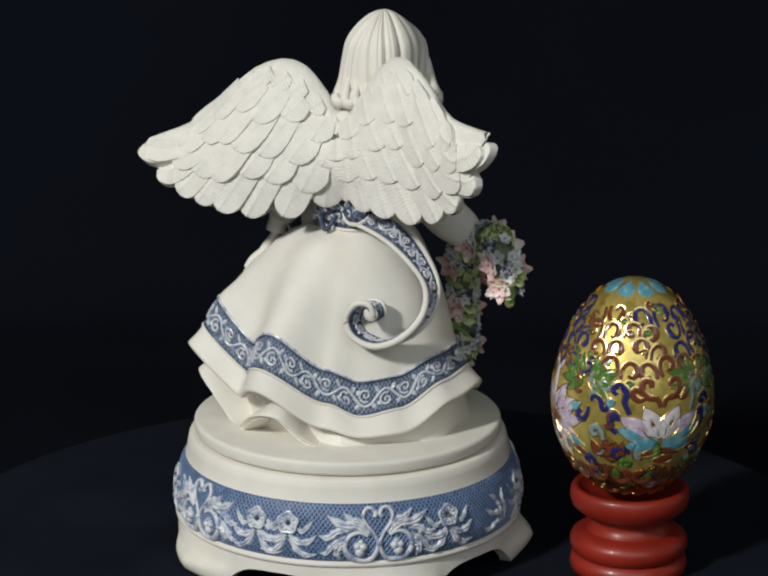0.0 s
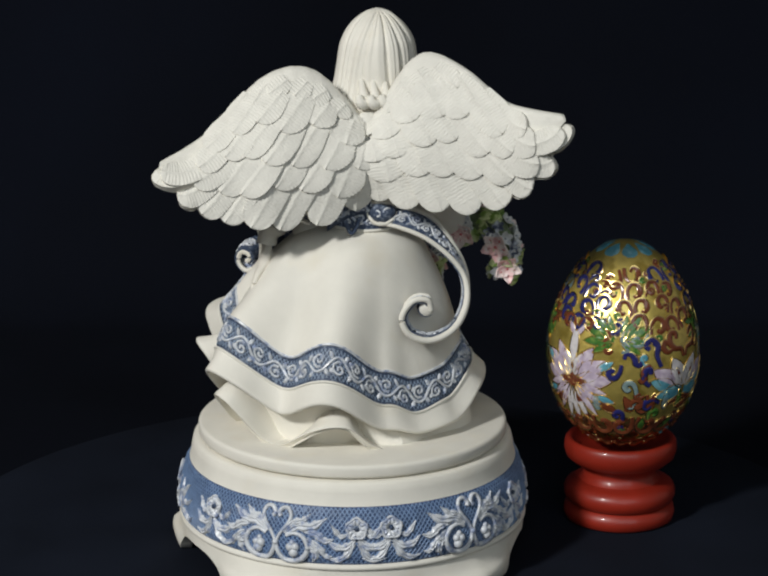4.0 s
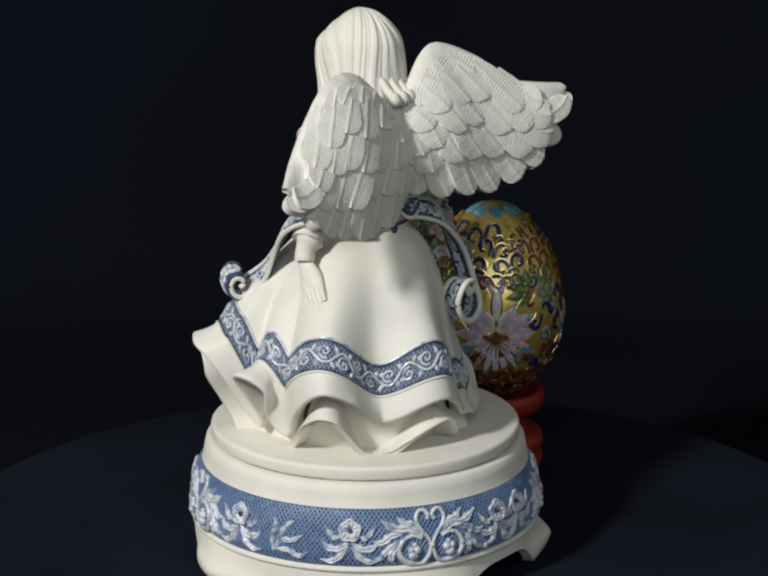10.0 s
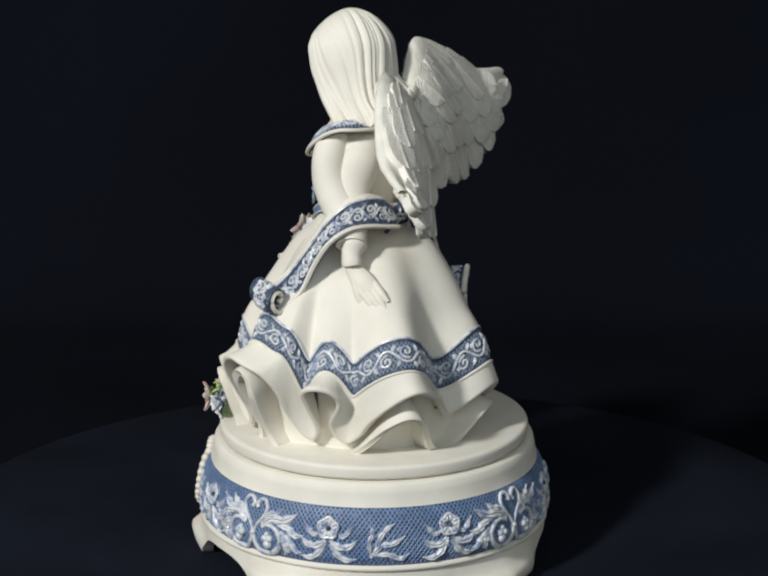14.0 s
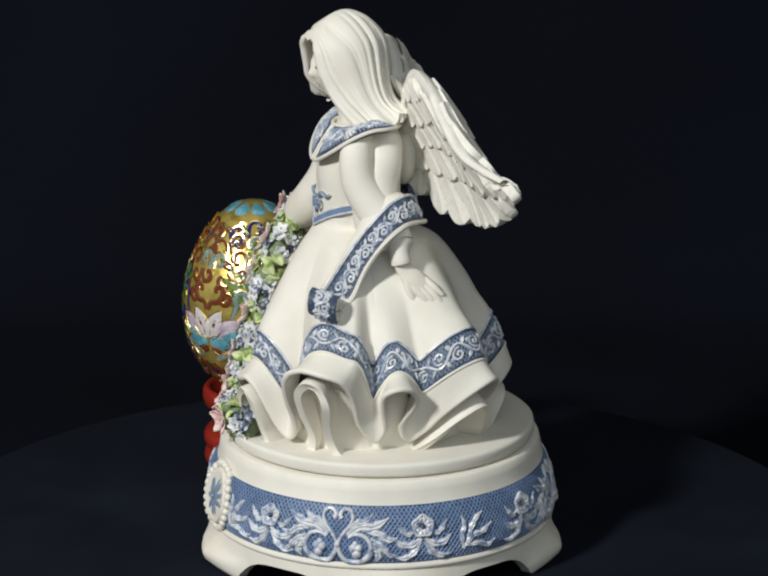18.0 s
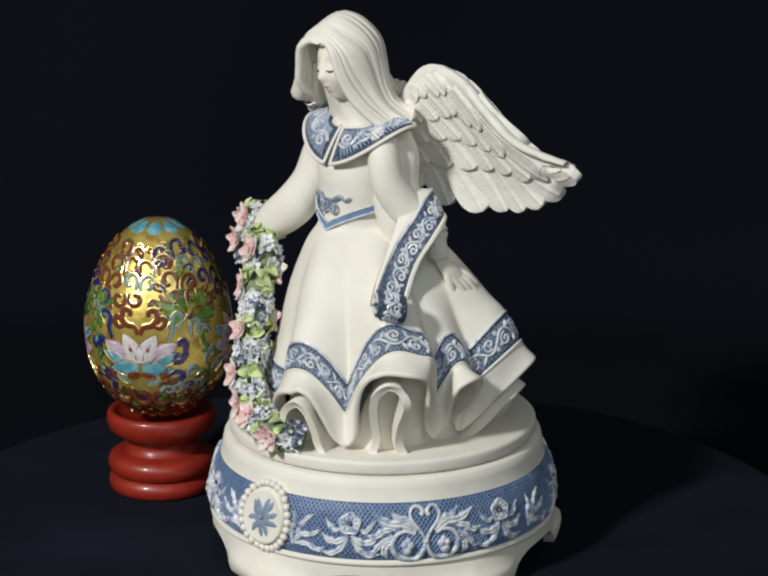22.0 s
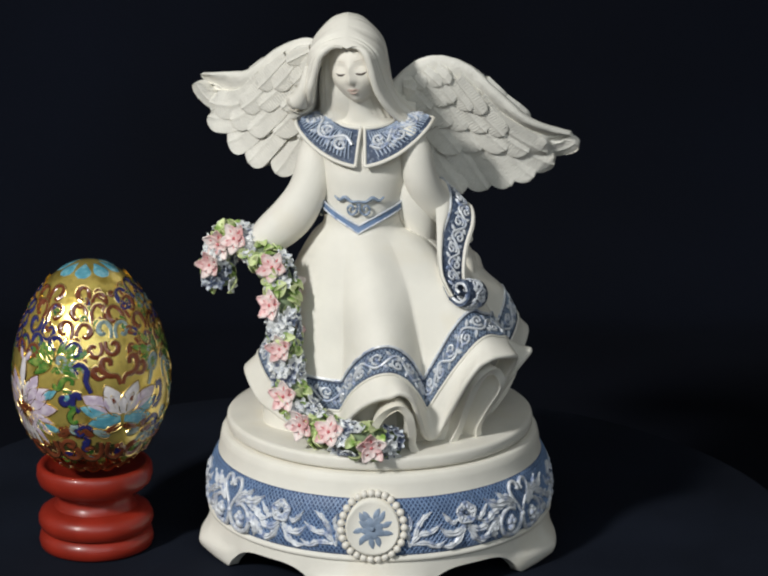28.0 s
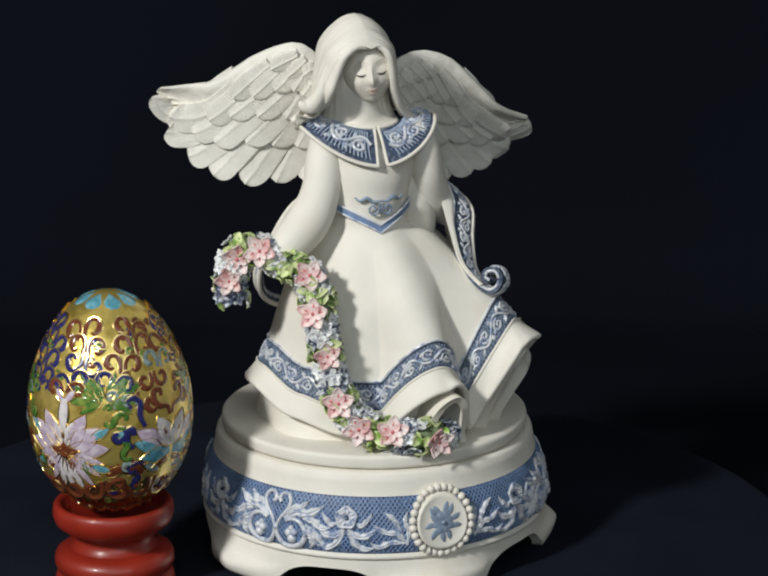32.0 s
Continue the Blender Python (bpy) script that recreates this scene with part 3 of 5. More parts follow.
    taken = [(40, 53, 15.5), (224, 51.5, 15.5), (40, 66, 6.0), (224, 65, 6.0), (-55, 54, 14.5), (132, 54, 14.5), (-55, 63, 9.5), (132, 63, 9.5)]

    def free(az, z, extra=0.0):
        r = float(np.interp(z, EGG_TAB[::-1, 1], EGG_TAB[::-1, 0]))
        for a, zz, rad in taken:
            da = (az - a + 180) % 360 - 180
            if math.hypot(radians(da) * r, z - zz) < rad + extra:
                return False
        return True
    # mirrored scrolls over the upper half, in runs of navy and brown
    for i, (z, cnt) in enumerate(((70.0, 11), (75.0, 10), (79.6, 9), (83.6, 7))):
        for k in range(cnt):
            az = 360 / cnt * (k + 0.5 * (i % 2)) + rng.uniform(-3, 3)
            m = E_NAVY if math.sin(radians(az * 2 + 40 * i)) > 0.1 else E_BROWN
            if rng.random() < 0.06:
                m = E_GREY
            pair(az, z, m, rng.uniform(0.95, 1.18), (math.pi if rng.random() < 0.35 else 0) + rng.uniform(-0.35, 0.35))
    # single scrolls about the flowers
    for i, (z, cnt) in enumerate(((40.5, 18), (45.5, 19), (50.5, 20), (55.5, 21), (60.5, 21), (65, 20))):
        for k in range(cnt):
            az = 360 / cnt * (k + 0.5 * (i % 2)) + rng.uniform(-4, 4)
            if not free(az, z):
                continue
            base = CURL if rng.random() < 0.65 else FISH
            sg = 1 if rng.random() < 0.5 else -1
            an = rng.uniform(-0.6, 0.6) + (math.pi if rng.random() < 0.3 else 0)
            sc = rng.uniform(0.75, 1.0)
            pts = [(sc * (sg * x * math.cos(an) - y * math.sin(an)), sc * (sg * x * math.sin(an) + y * math.cos(an))) for x, y in base]
            wire(az, z, pts, rng.choice((E_NAVY, E_GREY, E_BROWN, E_GREY, E_GREEN)), 0.6)
    # small gold-edged commas that fill the ground
    for k in range(190):
        z = rng.uniform(34, 86)
        az = rng.uniform(0, 360)
        if not free(az, z, 1.0):
            continue
        an, sc = rng.uniform(0, 6.28), rng.uniform(0.35, 0.55)
        pts = [(sc * (x * math.cos(an) - y * math.sin(an)), sc * (x * math.sin(an) + y * math.cos(an))) for x, y in CURL]
        wire(az, z, pts, rng.choice((E_BROWN, E_NAVY, E_GREEN) if z > 64 else (E_GREY, E_BROWN, E_GREEN, E_TEAL, E_NAVY)), 0.42, name="small_scroll")
    # brown hearts and dark leaves round the foot
    for k in range(9):
        pair(40 * k + 12, 37.5, E_BROWN, 1.3, math.pi, 0.8)
    for k in range(26):
        petal(360 / 26 * k + 5, 42.5, 0, 0, rng.uniform(0, 180), 6.4, 1.6, rng.choice((E_BROWN, E_GREEN, E_BROWN, E_GREY)), "leaf")
        petal(360 / 26 * k, 34.5, 0, 0, rng.uniform(0, 180), 5.6, 1.6, rng.choice((E_BROWN, E_GREEN, E_NAVY)), "leaf")
    for k in range(22):
        petal(360 / 22 * k, 31.5, 0, 0, rng.uniform(20, 160), 5.2, 1.5, E_BROWN if k % 2 else E_GREEN, "leaf")
    for k in range(16):
        wire(22.5 * k + 8, 28.8, [(-2.4, 0), (-0.8, 0.9), (0.8, -0.4), (2.4, 0.6)], E_BROWN, 0.6)
    MOVERS.append(egg)


build_egg()


# ---- angel figurine: one mesh ----
def at_az(deg, r, z, c=(3.0, 1.0)):
    a = radians(deg)
    return np.array([c[0] + r * math.cos(a), c[1] + r * math.sin(a), z])


# hem control: azimuth, then radius and height of the band's top, its lower edge and the lip
HEM_FRONT = [
    (-122, "s", (31.0, 61.0), (33.0, 52.0), (35.8, 46.0)),
    (-103, "v", (29.5, 60.5), (31.0, 51.5), (34.0, 45.5)),
    (-78, "h", (37.5, 74.4), (39.8, 66.4), (45.0, 61.4)),
    (-58, "v", (33.0, 61.0), (36.0, 52.5), (38.7, 44.6)),
    (-35, "h", (39.8, 82.4), (45.0, 75.2), (52.5, 71.6)),
    (-23, "h", (40.0, 79.5), (45.5, 73.0), (53.0, 69.4)),
    (-17, "v", (36.5, 68.5), (39.0, 57.5), (37.5, 45.0)),
    (-6, "h", (36.9, 76.3), (41.5, 68.4), (49.0, 66.0)),
    (5, "v", (37.0, 69.5), (39.4, 60.0), (36.6, 45.2)),
    (26, "h", (43.0, 79.0), (47.0, 70.2), (51.0, 64.6)),
]
HEM_BACK = [
    (49, "s", (33.5, 68.5), (36.0, 59.2), (38.5, 52.5)),
    (74, "s", (37.5, 75.2), (41.5, 65.0), (43.8, 59.2)),
    (102, "s", (31.5, 65.0), (34.0, 55.0), (36.5, 48.8)),
    (120, "s", (30.5, 61.5), (33.0, 51.0), (36.0, 46.2)),
    (140, "s", (31.0, 62.5), (34.0, 53.0), (37.5, 47.2)),
    (165, "s", (32.5, 67.0), (36.0, 59.5), (39.8, 55.0)),
    (186, "s", (32.5, 67.5), (36.4, 61.0), (40.6, 56.8)),
    (212, "s", (31.5, 63.5), (34.5, 55.5), (38.0, 50.0)),
]
HEM = HEM_FRONT + HEM_BACK
NA = 1080

# the lip of the front folds, hump by hump: place in HEM, then azimuth, radius and height
LIP = [
    (2.0, -78, 45.0, 61.4), (2.25, -74, 45.0, 62.6), (2.5, -68.5, 44.0, 59.9), (2.72, -64.2, 41.8, 52.6), (2.87, -61.0, 39.8, 46.8), (3.0, -57.4, 38.7, 44.4),
    (3.13, -54.2, 39.3, 46.4), (3.27, -52.8, 41.0, 51.2), (3.45, -51.8, 45.0, 58.6), (3.65, -50.0, 48.2, 65.0), (3.82, -47.0, 50.2, 69.2), (4.0, -40.5, 51.6, 71.4), (4.6, -31.5, 52.6, 70.4), (5.0, -25.4, 50.4, 67.0), (5.35, -22.6, 46.0, 60.0),
    (5.7, -21.4, 41.2, 51.5), (6.0, -16.3, 37.5, 44.8), (6.22, -12.2, 38.6, 48.5), (6.45, -13.6, 43.0, 57.0), (6.7, -13.4, 47.2, 63.4),
    (7.0, -8.0, 49.2, 66.0), (7.3, -1.6, 47.4, 64.4), (7.5, 1.4, 43.6, 59.5), (7.75, -3.4, 40.0, 50.0), (8.0, 0.4, 36.8, 45.0),
    (8.25, 6.4, 38.6, 47.6), (8.5, 12.2, 43.6, 54.2), (9.0, 25.4, 51.4, 64.8), (9.4, 36.0, 47.6, 62.2), (9.7, 43.0, 42.4, 57.0), (10.0, 49.0, 38.8, 52.8)]


def smooth_round(a, size, ker=None):
    """Runs a soft window over a closed row of values."""
    k = np.hanning(size) if ker is None else ker
    k = k / k.sum()
    m = len(k) // 2
    return np.convolve(np.concatenate([a[-m:], a, a[:m]]), k, "valid")


def hem_rings():
    """Radii and heights of the three hem lines, all round, and the lip's own azimuth: full humps, tight valleys, and lips that loop."""
    grid_az = np.linspace(-180, 180, NA, endpoint=False)
    out = np.zeros((NA, 7))
    n = len(HEM)
    where = np.zeros(NA)
    for i, a in enumerate(grid_az):
        if a < HEM[0][0]:
            a += 360
        for k in range(n):
            p, q = HEM[k], HEM[(k + 1) % n]
            a0, a1 = p[0], q[0] + (360 if k == n - 1 else 0)
            if a0 <= a <= a1:
                t = (a - a0) / (a1 - a0)
                where[i] = k + t
                if p[1] == "v" and q[1] == "h":
                    t = math.sin(t * math.pi / 2) ** 0.95
                elif p[1] == "h" and q[1] == "v":
                    t = 1 - math.sin((1 - t) * math.pi / 2) ** 0.95
                else:
                    t = 0.5 - 0.5 * math.cos(math.pi * t)
                vp = np.array([*p[2], *p[3], *p[4]], float)
                vq = np.array([*q[2], *q[3], *q[4]], float)
                out[i, :6] = vp + (vq - vp) * t
                break
    for c in range(6):
        out[:, c] = smooth_round(out[:, c], 17 if c < 4 else 39)
    out[:, 6] = grid_az
    lip = np.array(LIP)
    fine = cat(lip, 1200)
    for i in range(NA):
        if lip[0, 0] <= where[i] <= lip[-1, 0]:
            for c, col in ((6, 1), (4, 2), (5, 3)):
                out[i, c] = np.interp(where[i], fine[:, 0], fine[:, col])
    near = np.clip(np.minimum(where - 1.6, 10.4 - where) / 0.4, 0, 1)
    for c in (4, 5):
        out[:, c] = np.where(near > 0, smooth_round(out[:, c], 13), out[:, c])
    return grid_az, out


def skirt_surface():
    az, h = hem_rings()
    soft = np.stack([smooth_round(h[:, c], 183) for c in range(6)], 1)
    rows = []
    for i, a in enumerate(az):
        ca, sa = math.cos(radians(a)), math.sin(radians(a))
        rw = 1 / math.sqrt((ca / 12.2) ** 2 + (sa / 13.5) ** 2)
        rT, zT, rB, zB, rE, zE, aE = h[i]
        sT, sz = soft[i][0], soft[i][1]
        zw = 105.5
        full = math.sqrt(max(0.0, math.sin(radians(a + 12))))      # fuller at the back and sides
        path = [
            (rw, zw + 1.5, a), (rw + 0.6, zw - 2, a),
            (rw + (0.29 + 0.13 * full) * (sT - rw) + 0.10 * (rT - sT), zw - 0.20 * (zw - sz), a),
            (rw + (0.63 + 0.08 * full) * (sT - rw) + 0.36 * (rT - sT), zw - 0.50 * (zw - sz), a),
            (rw + 0.86 * (sT - rw) + 0.72 * (rT - sT), zw - 0.78 * (zw - sz) + 0.5 * (zT - sz), a),
            (rT, zT, a), (rB, zB, a), (rE, zE, aE)]
        cx0, cy0 = 0.0, -1.5
        col = []
        for r, z, d in cat(path, 57):
            m = min(1, max(0, (zw - z) / 35))
            col.append((cx0 + (3.0 - cx0) * m + r * math.cos(radians(d)), cy0 + (1.0 - cy0) * m + r * math.sin(radians(d)), z))
        rows.append(col)
    return np.array(rows).transpose(1, 0, 2)          # rows from the waist down, columns round


SK = skirt_surface()
SKN = normals(SK, True)


def vine(solid, place, length, half, lift, mat, r=0.42, unit_len=11.0):
    """A running scroll ornament on a band: a waving stem with curls and leaves. place(u, v, lift) gives points."""
    n = max(1, round(length / unit_len))
    L = length / n
    u = np.linspace(0, length, n * 14 + 1)
    stem = place(u, 0.52 * half * np.sin(2 * np.pi * u / L), lift)
    solid.tube(stem, r, mat, 5)
    for k in range(n):
        for sg, off in ((1, 0.25), (-1, 0.75)):
            c0 = (k + off) * L
            t = np.linspace(0.2, 1.65, 16) * 2 * np.pi
            rad = 0.46 * half * (1.25 - 0.11 * t)
            uu = c0 + rad * np.cos(t) * 1.25
            vv = -sg * 0.28 * half + sg * rad * np.sin(t)
            ok = (uu > 0) & (uu < length)
            if ok.sum() > 6:
                solid.tube(place(uu[ok], vv[ok], lift), r * 0.9, mat, 5)
            for dx, an in ((0.16, 50), (-0.16, 130), (0.27, 10)):
                if 1.5 < c0 + dx * L < length - 1.5:
                    q = lambda p, h: place(p[:, 0], p[:, 1], h * 0.6 + lift * 0.4)
                    pad_on(solid, q, c0 + dx * L, sg * 0.40 * half, sg * an, 0.6 * half, 0.20 * half, 1.0, mat)


def surf_place(g, n, wrap=False):
    """place() for a grid of rows (across) and columns (along): u in mm along, v in -1..1 across the rows."""
    mid = g[g.shape[0] // 2]
    if wrap:
        mid = np.vstack([mid, mid[:1]])
        g = np.concatenate([g, g[:, :1]], 1)
        n = np.concatenate([n, n[:, :1]], 1)
    s = np.concatenate([[0], np.cumsum(np.linalg.norm(np.diff(mid, axis=0), axis=1))])
    width = np.linalg.norm(g[-1] - g[0], axis=-1).mean() / 2

    def place(u, v, lift):
        j = np.interp(u, s, np.arange(len(s)))
        i = (np.clip(np.asarray(v) / width, -1, 1) * 0.5 + 0.5) * (g.shape[0] - 1)
        i0 = np.clip(i.astype(int), 0, g.shape[0] - 2)
        j0 = np.clip(j.astype(int), 0, g.shape[1] - 2)
        fi, fj = (i - i0)[:, None], (j - j0)[:, None]
        bl = lambda a: (a[i0, j0] * (1 - fi) * (1 - fj) + a[i0 + 1, j0] * fi * (1 - fj) + a[i0, j0 + 1] * (1 - fi) * fj + a[i0 + 1, j0 + 1] * fi * fj)
        return bl(g) + bl(n) * lift
    return place, s[-1], width


def hatch(solid, place, length, half, lift, step=1.5, r=0.13):
    """Fine crossed ridges on a band."""
    v = np.linspace(-half, half, 7)
    for k in np.arange(0, length, step):
        for sg in (-1, 1):
            u = k + sg * v * 0.8
            if u.min() > 0 and u.max() < length:
                solid.tube(place(u, v, lift), r, HATCH, 4)


def wing_points(lead, trail, n=25, camber=4.0):
    a = cat(lead, n)
    b = cat(trail, n)
    rows = []
    for q in np.linspace(0, 1, 13):
        p = a * (1 - q) + b * q
        p[:, 1] += camber * math.sin(math.pi * q) * np.linspace(1, 0.5, n)
        rows.append(p)
    return np.array(rows)


def feather(solid, base, tip, at, face, width, thick, lift, roll, mat, drop):
    """One carved feather that lies on the wing's face: a round-ended blade with a quill and slanted barbs."""
    n = max(24, int(6.5 * np.linalg.norm(at(*tip)[0] - at(*base)[0])))
    u = np.concatenate([np.linspace(0, 0.9, n), [0.93, 0.955, 0.975, 0.99, 1.0]])
    c, nm = [], []
    for q in u:
        p, m = at(base[0] + (tip[0] - base[0]) * q, base[1] + (tip[1] - base[1]) * q)
        c.append(p)
        nm.append(m * face)
    c, nm = np.array(c), unit(np.array(nm))
    t = unit(np.gradient(c, axis=0))
    side = unit(np.cross(nm, t))
    L = np.linalg.norm(np.diff(c, axis=0), axis=1).sum()
    s = u * L
    w = width * (0.62 + 0.38 * np.minimum(1, u / 0.5) ** 0.8)
    endr = min(0.6, width * 1.25 / L)
    w = w * np.sqrt(np.clip(1 - np.clip((u - 1 + endr) / endr, 0, 1) ** 2.2, 0.0004, 1))
    qs = np.array([-1, -0.97, -0.75, -0.5, -0.28, -0.09, 0, 0.09, 0.28, 0.5, 0.75, 0.97, 1])
    h = thick * (1 - 0.30 * np.abs(qs) ** 2.5)[None, :] + 0.28 * np.exp(-(qs / 0.10) ** 2)[None, :]
    h = h + (0.075 if face > 0 else 0.06) * np.sin(s[:, None] * 6.6 - np.abs(qs)[None, :] * width * 7.5 + width * 9) * np.minimum(1, np.abs(qs) * 5)[None, :]
    h = h + (lift * (0.15 + 0.85 * u))[:, None] + roll * (qs[None, :] * w[:, None])
    g = c[:, None] + side[:, None] * (qs[None, :, None] * w[:, None, None]) + nm[:, None] * h[:, :, None]
    solid.grid(g, mat)
    edge = np.concatenate([g[:, 0], g[-1, 1:-1], g[::-1, -1]])
    en = np.concatenate([nm, np.repeat(nm[-1:], len(qs) - 2, 0), nm[::-1]])
    solid.grid(np.stack([edge, edge - en * drop]), mat)


def build_wing(S, lead, trail, sgn):
    g = wing_points(lead, trail)
    n = normals(g)
    if n[6, 12][1] < 0:
        n = -n
    n[:, 20:] = n[5:6, 19:20]
    n = unit(n)

    def mid(u, v):
        i, j = min(12, max(0, v * 12)), min(24, max(0, u * 24))
        i0, j0 = min(int(i), 11), min(int(j), 23)
        fi, fj = i - i0, j - j0
        bl = lambda a: a[i0, j0] * (1 - fi) * (1 - fj) + a[i0 + 1, j0] * fi * (1 - fj) + a[i0, j0 + 1] * (1 - fi) * fj + a[i0 + 1, j0 + 1] * fi * fj
        return bl(g), unit(bl(n))

    def half(u, v):
        rise = math.sqrt(min(1, max(0.0, v) / 0.10))
        return (0.5 + 2.3 * (1 - min(1, v / 0.85) ** 1.3)) * rise * (1 - 0.72 * u ** 2.2)

    def on(face):
        def at(u, v):
            p, m = mid(u, v)
            return p + m * (face * half(u, v)), m
        return at
    # body: a flattened wing blade, thick along its leading edge
    vs = [0.86, 0.6, 0.4, 0.25, 0.14, 0.08, 0.04, 0.015, 0.0]
    rows = []
    for face, vv in ((1, vs), (-1, vs[-2::-1])):
        for v in vv:
            row = []
            for u in np.linspace(0, 0.975, 64):
                p, m = mid(u, v * (1 - 0.35 * max(0, u - 0.7) / 0.3))
                scale = 0.22 * abs(math.sin(u * 40 + v * 26)) * (1 if v < 0.3 else 0)
                row.append(p + m * face * (half(u, v) + scale))
            rows.append(row)
    S.grid(np.array(rows), FEATHER)
    layers = [  # first and last v, count, half width, thickness, sweep, lift, reach
        (0.36, 1.00, 8, 5.4, 0.95, 0.30, 0.1, 0.975),
        (0.46, 0.77, 7, 5.9, 0.95, 0.20, 0.9, 0.86),
        (0.28, 0.56, 7, 5.8, 0.95, 0.17, 1.1, 0.82),
        (0.17, 0.37, 6, 5.4, 0.90, 0.14, 1.1, 0.74),
        (0.10, 0.21, 7, 4.0, 0.55, 0.10, 0.6, 0.72)]
    rng = random.Random(3 if sgn > 0 else 5)
    under = [
        (0.30, 1.00, 8, 5.6, 0.95, 0.36, 0.3, 0.975),
        (0.26, 0.70, 7, 5.6, 1.1, 0.28, 1.2, 0.80),
        (0.18, 0.48, 7, 4.8, 1.1, 0.18, 1.5, 0.66),
        (0.10, 0.30, 7, 4.0, 1.0, 0.12, 1.7, 0.56),
        (0.05, 0.16, 6, 3.2, 0.9, 0.09, 1.3, 0.46)]
    for face, rows in ((1, layers), (-1, under)):
        at = on(face)
        for li, (v0, v1, cnt, w, th, sweep, lift, reach) in enumerate(rows):
            for k in range(cnt):
                f = k / (cnt - 1)
                u1 = 0.05 + f * (reach - 0.05) + (0.5 * (reach - 0.05) / (cnt - 1) if li % 2 else 0)
                u0 = max(0.0, u1 - sweep * (0.25 + 0.75 * f))
                vb = v0 * (1 - 0.45 * f) if li == 0 else v0
                u1 = min(1, max(0.02, u1 + (rng.uniform(-0.02, 0.02) if li else 0)))
                va = v1 + (rng.uniform(-0.035, 0.035) if li else 0)
                roll = rng.uniform(0.05, 0.14) * sgn * (1 if face > 0 else -1) * (1 - 0.85 * f ** 3)
                chord = float(np.linalg.norm(mid(u1, 1.0)[0] - mid(u1, 0.0)[0]))
                feather(S, (u0, vb), (min(1, u1), va), at, face, min(w * (1 - 0.22 * f) * rng.uniform(0.92, 1.08), 2.2 + 0.24 * chord), th, lift * (1.15 if face < 0 else 1), roll, FEATHER, 1.6 + 0.9 * f ** 4)

def build_figurine():
    S = Solid()
    # skirt: dress cloth, blue hem band, ivory lip
    iT, iB = 40, 48
    S.grid(SK[:iT + 1], IVORY, True)
    band = SK[iT:iB + 1]
    S.grid(band - SKN[iT:iB + 1] * 0.25, BLUE, True)
    for row in (iT, iB):
        S.tube(np.vstack([SK[row], SK[row][:1]]) + np.vstack([SKN[row], SKN[row][:1]]) * 0.05, 0.42, RELIEF if row == iT else IVORY, 6)
    pl, ln, hw = surf_place(SK[iT + 1:iB], SKN[iT + 1:iB], True)
    vine(S, pl, ln, hw, 0.1, RELIEF, 0.44, 12.5)
    hatch(S, pl, ln, hw, -0.16, 1.3, 0.17)
    lip = SK[iB:]
    S.grid(lip, IVORY, True)
    # turned-under lip
    az, h = hem_rings()
    edge = SK[-1]
    rim = SK[-1] - SKN[-1] * 1.7
    down = unit(SK[-1] - SK[-3])
    S.grid([edge, edge * 0.85 + rim * 0.15 + down * 0.5, (edge + rim) / 2 + down * 0.7, edge * 0.15 + rim * 0.85 + down * 0.5, rim], IVORY, True)
    rsoft = smooth_round(h[:, 4], 213)
    low_in = np.array([at_az(0.6 * h[i, 6] + 0.4 * a, h[i, 4] - 6.0, max(44.0, h[i, 5] + 0.6)) for i, a in enumerate(az)])
    S.grid([rim, 0.5 * rim + 0.5 * low_in + np.array([0, 0, 0.5]), low_in], IVORY, True)
    # inner cloth that comes down to the disc: deep under the front folds, close to the lip behind
    rows = []
    for q in np.linspace(0, 1, 8):
        row = []
        for i, a in enumerate(az):
            d = abs((a + 5 + 180) % 360 - 180)
            inset = 0.74 + 0.16 * min(1, max(0, (d - 95) / 20))
            wave = 1.2 * math.sin(radians(a) * 7 + 1.0)
            r = (h[i, 4] - 6.0) * (1 - q) ** 1.5 + (rsoft[i] * inset + wave) * (1 - (1 - q) ** 1.5)
            row.append(at_az(a, r, low_in[i][2] * (1 - q) + 42.0 * q))
        rows.append(row)
    S.sheet(np.array(rows), 1.5, IVORY, wrap=True)

    S.grid([[at_az(a, rsoft[i] * 0.66, 70) for i, a in enumerate(az)], [at_az(a, rsoft[i] * 0.68, 41.9) for i, a in enumerate(az)]], IVORY, True)

    # under-ruffles: ribbons of cloth whose edge loops up below each hump and comes down on the disc
    def ruffle(pts, depth, squeeze=0.85, thick=1.5, rise=0.8):
        e = cat(pts, 72)
        mid_az = float(np.mean(e[:, 0]))
        rows = []
        for q in (0.0, 0.03, 0.1, 0.3, 0.6, 1.0):
            k = 1 - (1 - squeeze) * q
            lip = -0.35 * (1 - q / 0.1) ** 2 if q < 0.1 else 0.0
            rows.append([at_az(mid_az + (a - mid_az) * k, r - depth * q + lip, z + rise * q * max(0.0, (z - 42) / 20) + lip * 0.6) for a, r, z in e])
        inside = at_az(mid_az, float(np.mean(e[:, 1])), 44.0)
        S.sheet(np.array(rows), thick, IVORY, away=inside)

    ruffle([(-86, 41.0, 41.9), (-86, 43.0, 49.0), (-82, 45.2, 55.6), (-75, 46.4, 58.6), (-69.6, 45.6, 55.4), (-67.2, 43.4, 49.0), (-66.6, 42.0, 45.0), (-64.5, 41.6, 41.9)], 13, thick=2.3, rise=3.0)
